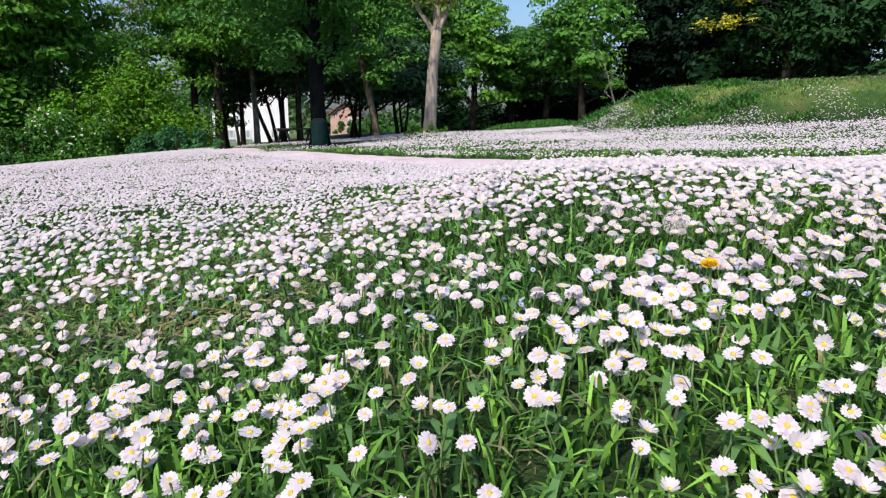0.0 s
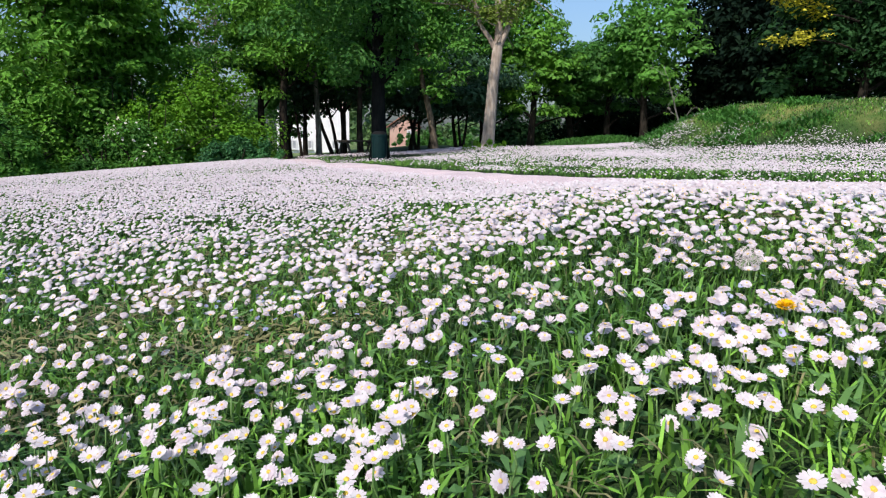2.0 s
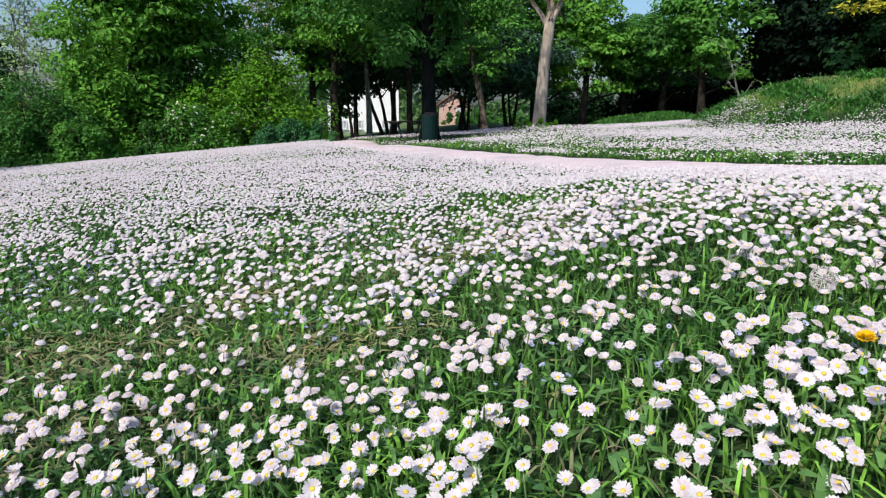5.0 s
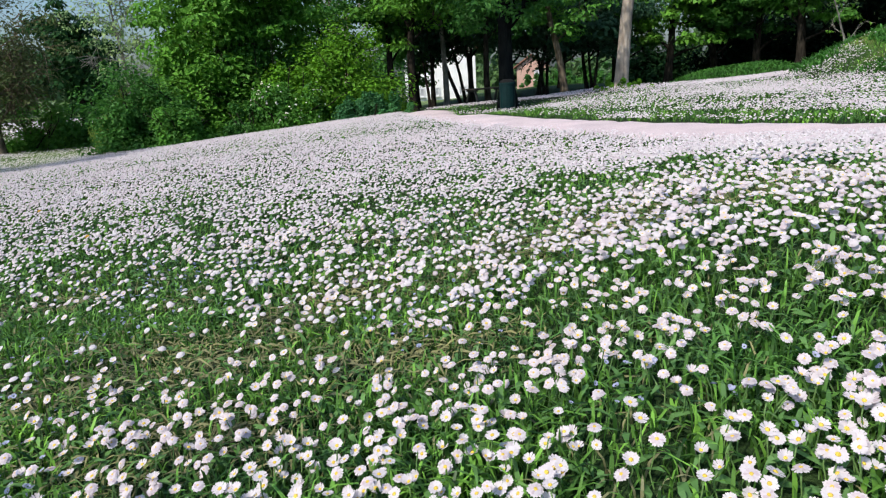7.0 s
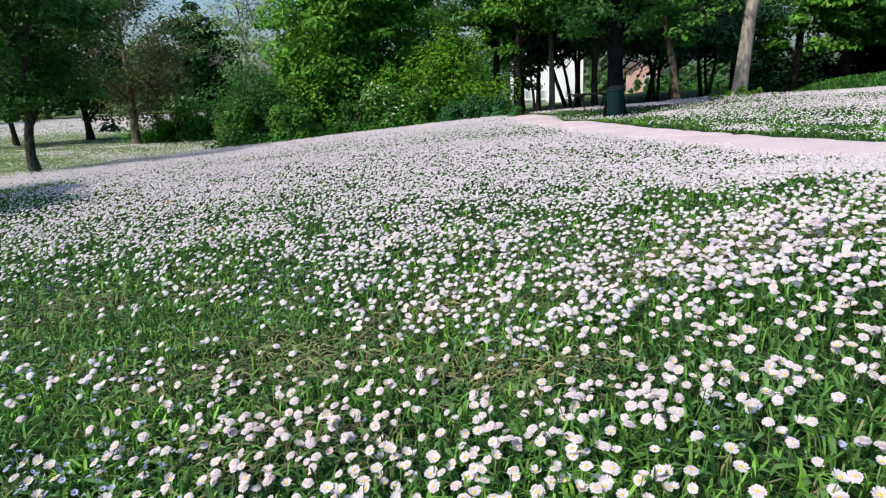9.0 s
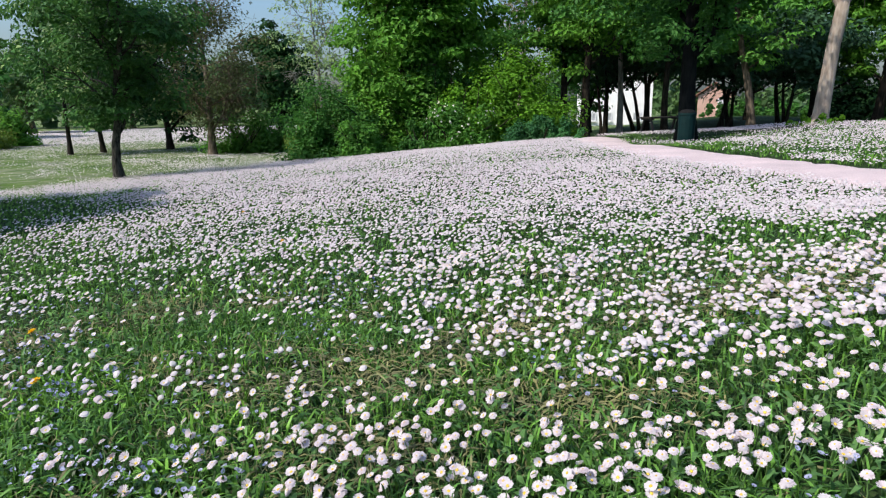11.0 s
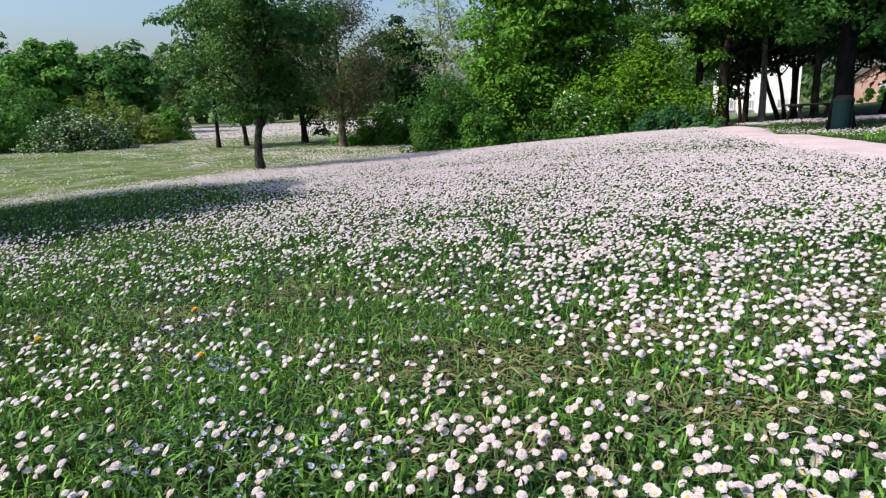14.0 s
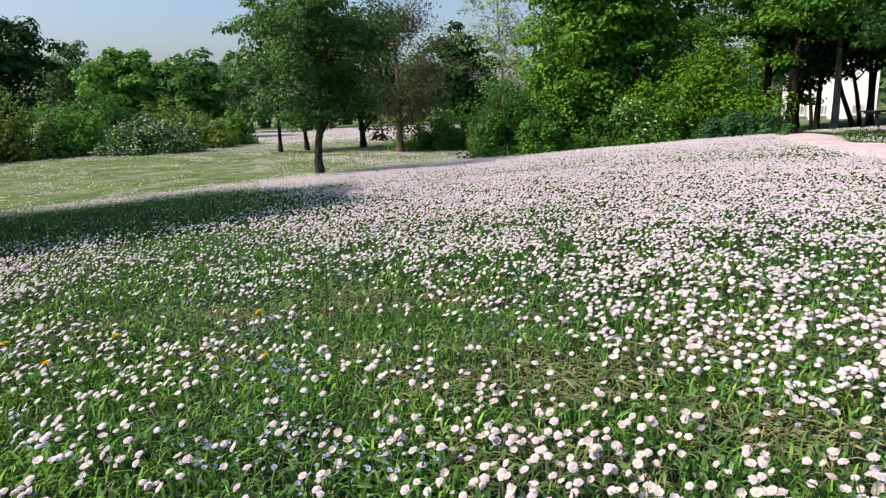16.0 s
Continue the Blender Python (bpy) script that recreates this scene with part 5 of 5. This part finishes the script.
# ---------------------------------------------------------------- houses beyond the wood
def house(az, d, label, width, depth, eaves, ridge, wall_mat, windows, turn=0.0):
    x, y = polar(az, d)
    z = float(land(x, y)) - 0.15
    ob = empty("house", x, y, z, label, "house", turn=-az + turn)
    bm = bmesh.new()
    w, dp = width / 2, depth
    ring = [bm.verts.new(p) for p in [(-w, 0, 0), (w, 0, 0), (w, 0, eaves), (0, 0, ridge), (-w, 0, eaves)]]
    back = [bm.verts.new((v.co.x, dp, v.co.z)) for v in ring]
    bm.faces.new(ring)
    bm.faces.new(back[::-1])
    for i in range(5):
        j = (i + 1) % 5
        bm.faces.new((ring[j], ring[i], back[i], back[j]))
    part("wall", bm, wall_mat, ob)
    for sgn, nm in ((-1, "roof"), (1, "roof")):
        bm = bmesh.new()
        sl = math.hypot(w, ridge - eaves) + 0.3
        a = math.atan2(ridge - eaves, w)
        m = Matrix.Rotation(sgn * a, 3, 'Y')
        cx, cz = sgn * (w + 0.25) / 2, (ridge + eaves) / 2 + 0.04
        box(bm, cx, dp / 2, cz, sl, dp + 0.4, 0.09, 0.01, m)
        part("roof", bm, ROOF_TILE, ob)
    for wx, wz, ww, wh in windows:
        bm = bmesh.new()
        box(bm, wx, -0.02, wz, ww, 0.05, wh)
        pane = part("window", bm, GLASS, ob)
        bm = bmesh.new()
        t = 0.07
        for cx, cz, sx, sz in ((wx - ww / 2, wz, t, wh + t), (wx + ww / 2, wz, t, wh + t), (wx, wz - wh / 2, ww - t, t), (wx, wz + wh / 2, ww - t, t), (wx, wz, 0.05, wh - t)):
            box(bm, cx, -0.045, cz, sx, 0.07, sz, 0.006)
        part("frame", bm, FRAME_WHITE, pane)
        bm = bmesh.new()
        box(bm, wx, -0.09, wz - wh / 2 - 0.075, ww + 0.2, 0.18, 0.06, 0.01)
        part("sill", bm, FRAME_WHITE, pane)
    return ob


house(-16.5, 48, "white rendered house with a gabled tiled roof", 5.2, 8.0, 3.6, 5.6, RENDER_WHITE, [(-1.5, 0.75, 0.5, 0.55), (-0.4, 0.75, 0.5, 0.55), (1.6, 0.75, 0.5, 0.55)])
house(-8.6, 46, "low pink rendered house beyond the wood", 2.0, 5.0, 1.5, 2.2, RENDER_PINK, [(0.5, 0.95, 0.5, 0.6)])


# ---------------------------------------------------------------- litter bin and bench
def litter_bin(az, d):
    x, y = polar(az, d)
    ob = empty("litter_bin", x, y, float(land(x, y)) - 0.02, "dark green cylindrical park litter bin in the grass", "bin")
    n = 28

    def turned(name, prof, mat, rib=0.0, label=""):
        bm = bmesh.new()
        rings = [[bm.verts.new((r * (1 + (rib if i % 2 and 0.06 < z < 0.575 else 0)) * math.cos(2 * math.pi * i / n), r * (1 + (rib if i % 2 and 0.06 < z < 0.575 else 0)) * math.sin(2 * math.pi * i / n), z)) for i in range(n)] for r, z in ((0.86 * q, h) for q, h in prof)]
        for a, b_ in zip(rings, rings[1:]):
            for i in range(n):
                bm.faces.new((a[i], a[(i + 1) % n], b_[(i + 1) % n], b_[i]))
        bm.faces.new(rings[0][::-1])
        bm.faces.new(rings[-1])
        part(name, bm, mat, ob, label)
    turned("body", [(0.15, 0.0), (0.155, 0.015), (0.157, 0.06), (0.162, 0.07), (0.168, 0.57), (0.168, 0.585)], BIN_GREEN, 0.018)
    turned("rim", [(0.171, 0.585), (0.18, 0.59), (0.18, 0.625), (0.172, 0.63)], BIN_GREEN, 0.0, "thick raised rim")
    turned("lid", [(0.169, 0.63), (0.165, 0.645), (0.122, 0.675), (0.08, 0.69)], BIN_BLACK, 0.0, "dark shallow lid")
    return ob


litter_bin(-10.8, 12.2)


def bench(az, d, turn):
    x, y = polar(az, d)
    ob = empty("bench", x, y, float(land(x, y)) - 0.05, "weathered dark backless park bench with a slatted seat", "bench", turn=turn)
    for sx in (-0.5, 0.5):
        for sgn in (-1, 1):
            bm = bmesh.new()
            box(bm, sx, sgn * 0.17, 0.205, 0.05, 0.055, 0.44, 0.008, Matrix.Rotation(sgn * 0.34, 3, 'X'))
            part("leg", bm, IRON, ob)
        bm = bmesh.new()
        box(bm, sx, 0.0, 0.405, 0.05, 0.40, 0.04, 0.008)
        part("seat_bearer", bm, IRON, ob)
    for i in range(4):
        bm = bmesh.new()
        box(bm, 0, -0.17 + i * 0.113, 0.443, 1.25, 0.095, 0.035, 0.006)
        part("slat", bm, BENCH_WOOD, ob)
    return ob


bench(-12.6, 16.6, 58)


# ---------------------------------------------------------------- dandelions and other small flowers
def dandelion(x, y, h, rad, seed):
    rg = np.random.default_rng(seed)
    z = float(land(x, y)) - 0.004
    ob = empty("dandelion", x, y, z, "bright yellow dandelion flower on a green stem", "flower", "dandelions in the grass")
    v, t = tube([(0, 0, 0), (0.004, 0.002, h * 0.5), (0, 0, h)], [0.0022, 0.002, 0.0022], 6)
    part_np("stem", mesh_np("stem", v, t, [STEM], smooth=True), ob)
    tv, tt, tm = head_full(22, 0.28, seed)
    v2, t2, _ = head_full(18, 0.5, seed + 1)
    v3, t3, _ = head_full(12, 0.7, seed + 2)
    verts = np.concatenate([tv, v2 * np.array([0.75, 0.75, 0.9]) + [0, 0, 0.08], v3 * np.array([0.45, 0.45, 0.8]) + [0, 0, 0.14]])
    tris = np.concatenate([tt, t2 + len(tv), t3 + len(tv) + len(v2)])
    R = turns(head_normals(1, rg, 0.4, 0.1), rg)[0]
    part_np("flower_head", mesh_np("flower_head", verts @ R.T * rad + np.array([0, 0, h]), tris, [DANDY]), ob)


for i, (x, y) in enumerate(DANDELIONS):
    dandelion(x, y, 0.060, 0.0125, 60 + i)


def dandelion_clock(x, y, h):
    rg = np.random.default_rng(77)
    z = float(land(x, y)) - 0.004
    ob = empty("dandelion_clock", x, y, z, "grey fluffy dandelion seed head on a stem", "flower")
    v, t = tube([(0, 0, 0), (0.006, 0.0, h * 0.5), (0, 0, h)], [0.0022, 0.002, 0.0018], 6)
    part_np("stem", mesh_np("stem", v, t, [STEM], smooth=True), ob)
    tubes = []
    for i in range(60):
        zz = 1 - 2 * (i + 0.5) / 60
        a = i * 2.39996
        dv = np.array([math.sqrt(1 - zz * zz) * math.cos(a), math.sqrt(1 - zz * zz) * math.sin(a), zz])
        c = np.array([0, 0, h])
        tubes.append(tube([c, c + dv * 0.015], [0.0002, 0.00025], 3))
        n, p, q = (w[0] for w in frames_for(dv[None]))
        for k in range(7):
            b_ = 2 * math.pi * k / 7
            tubes.append(tube([c + dv * 0.0145, c + dv * 0.018 + (p * math.cos(b_) + q * math.sin(b_)) * 0.0038], [0.00022, 0.00022], 3))
    v, t = joined(tubes)
    part_np("seed_head", mesh_np("seed_head", v, t, [FLUFF]), ob)


dandelion_clock(*CLOCK, 0.068)


def speedwell():
    rg = np.random.default_rng(91)

    def drift(x, y):
        d = np.clip(vnoise(x * 2.6, y * 2.6, 51) * 5 - 3.1, 0, 0.9) * 0.3
        for cx, cy in ((-1.08, 0.40), (-0.88, 0.48), (-1.42, 0.61), (-1.85, 0.74)):
            d = np.maximum(d, 1.4 * np.exp(-((x - cx) ** 2 + (y - cy) ** 2) / 0.012))
        return d
    x, y = scatter(2400, 0.35, 2.6, A0, A1, drift, rg)
    pos = np.stack([x, y, land(x, y) + rg.uniform(0.025, 0.06, len(x))], 1)
    tv, tt, tm = head_full(5, 0.35, 5)
    v, t, m = instance(tv, tt, tm, pos, turns(head_normals(len(x), rg, 0.2, 0.5), rg), rg.uniform(0.0028, 0.0052, len(x)))
    tagged(part_np("blue_flowers", mesh_np("blue_flowers", v, t, [BLUEBELL])), "tiny violet-blue wildflowers low in the grass", "wildflowers", kind="stuff")


speedwell()
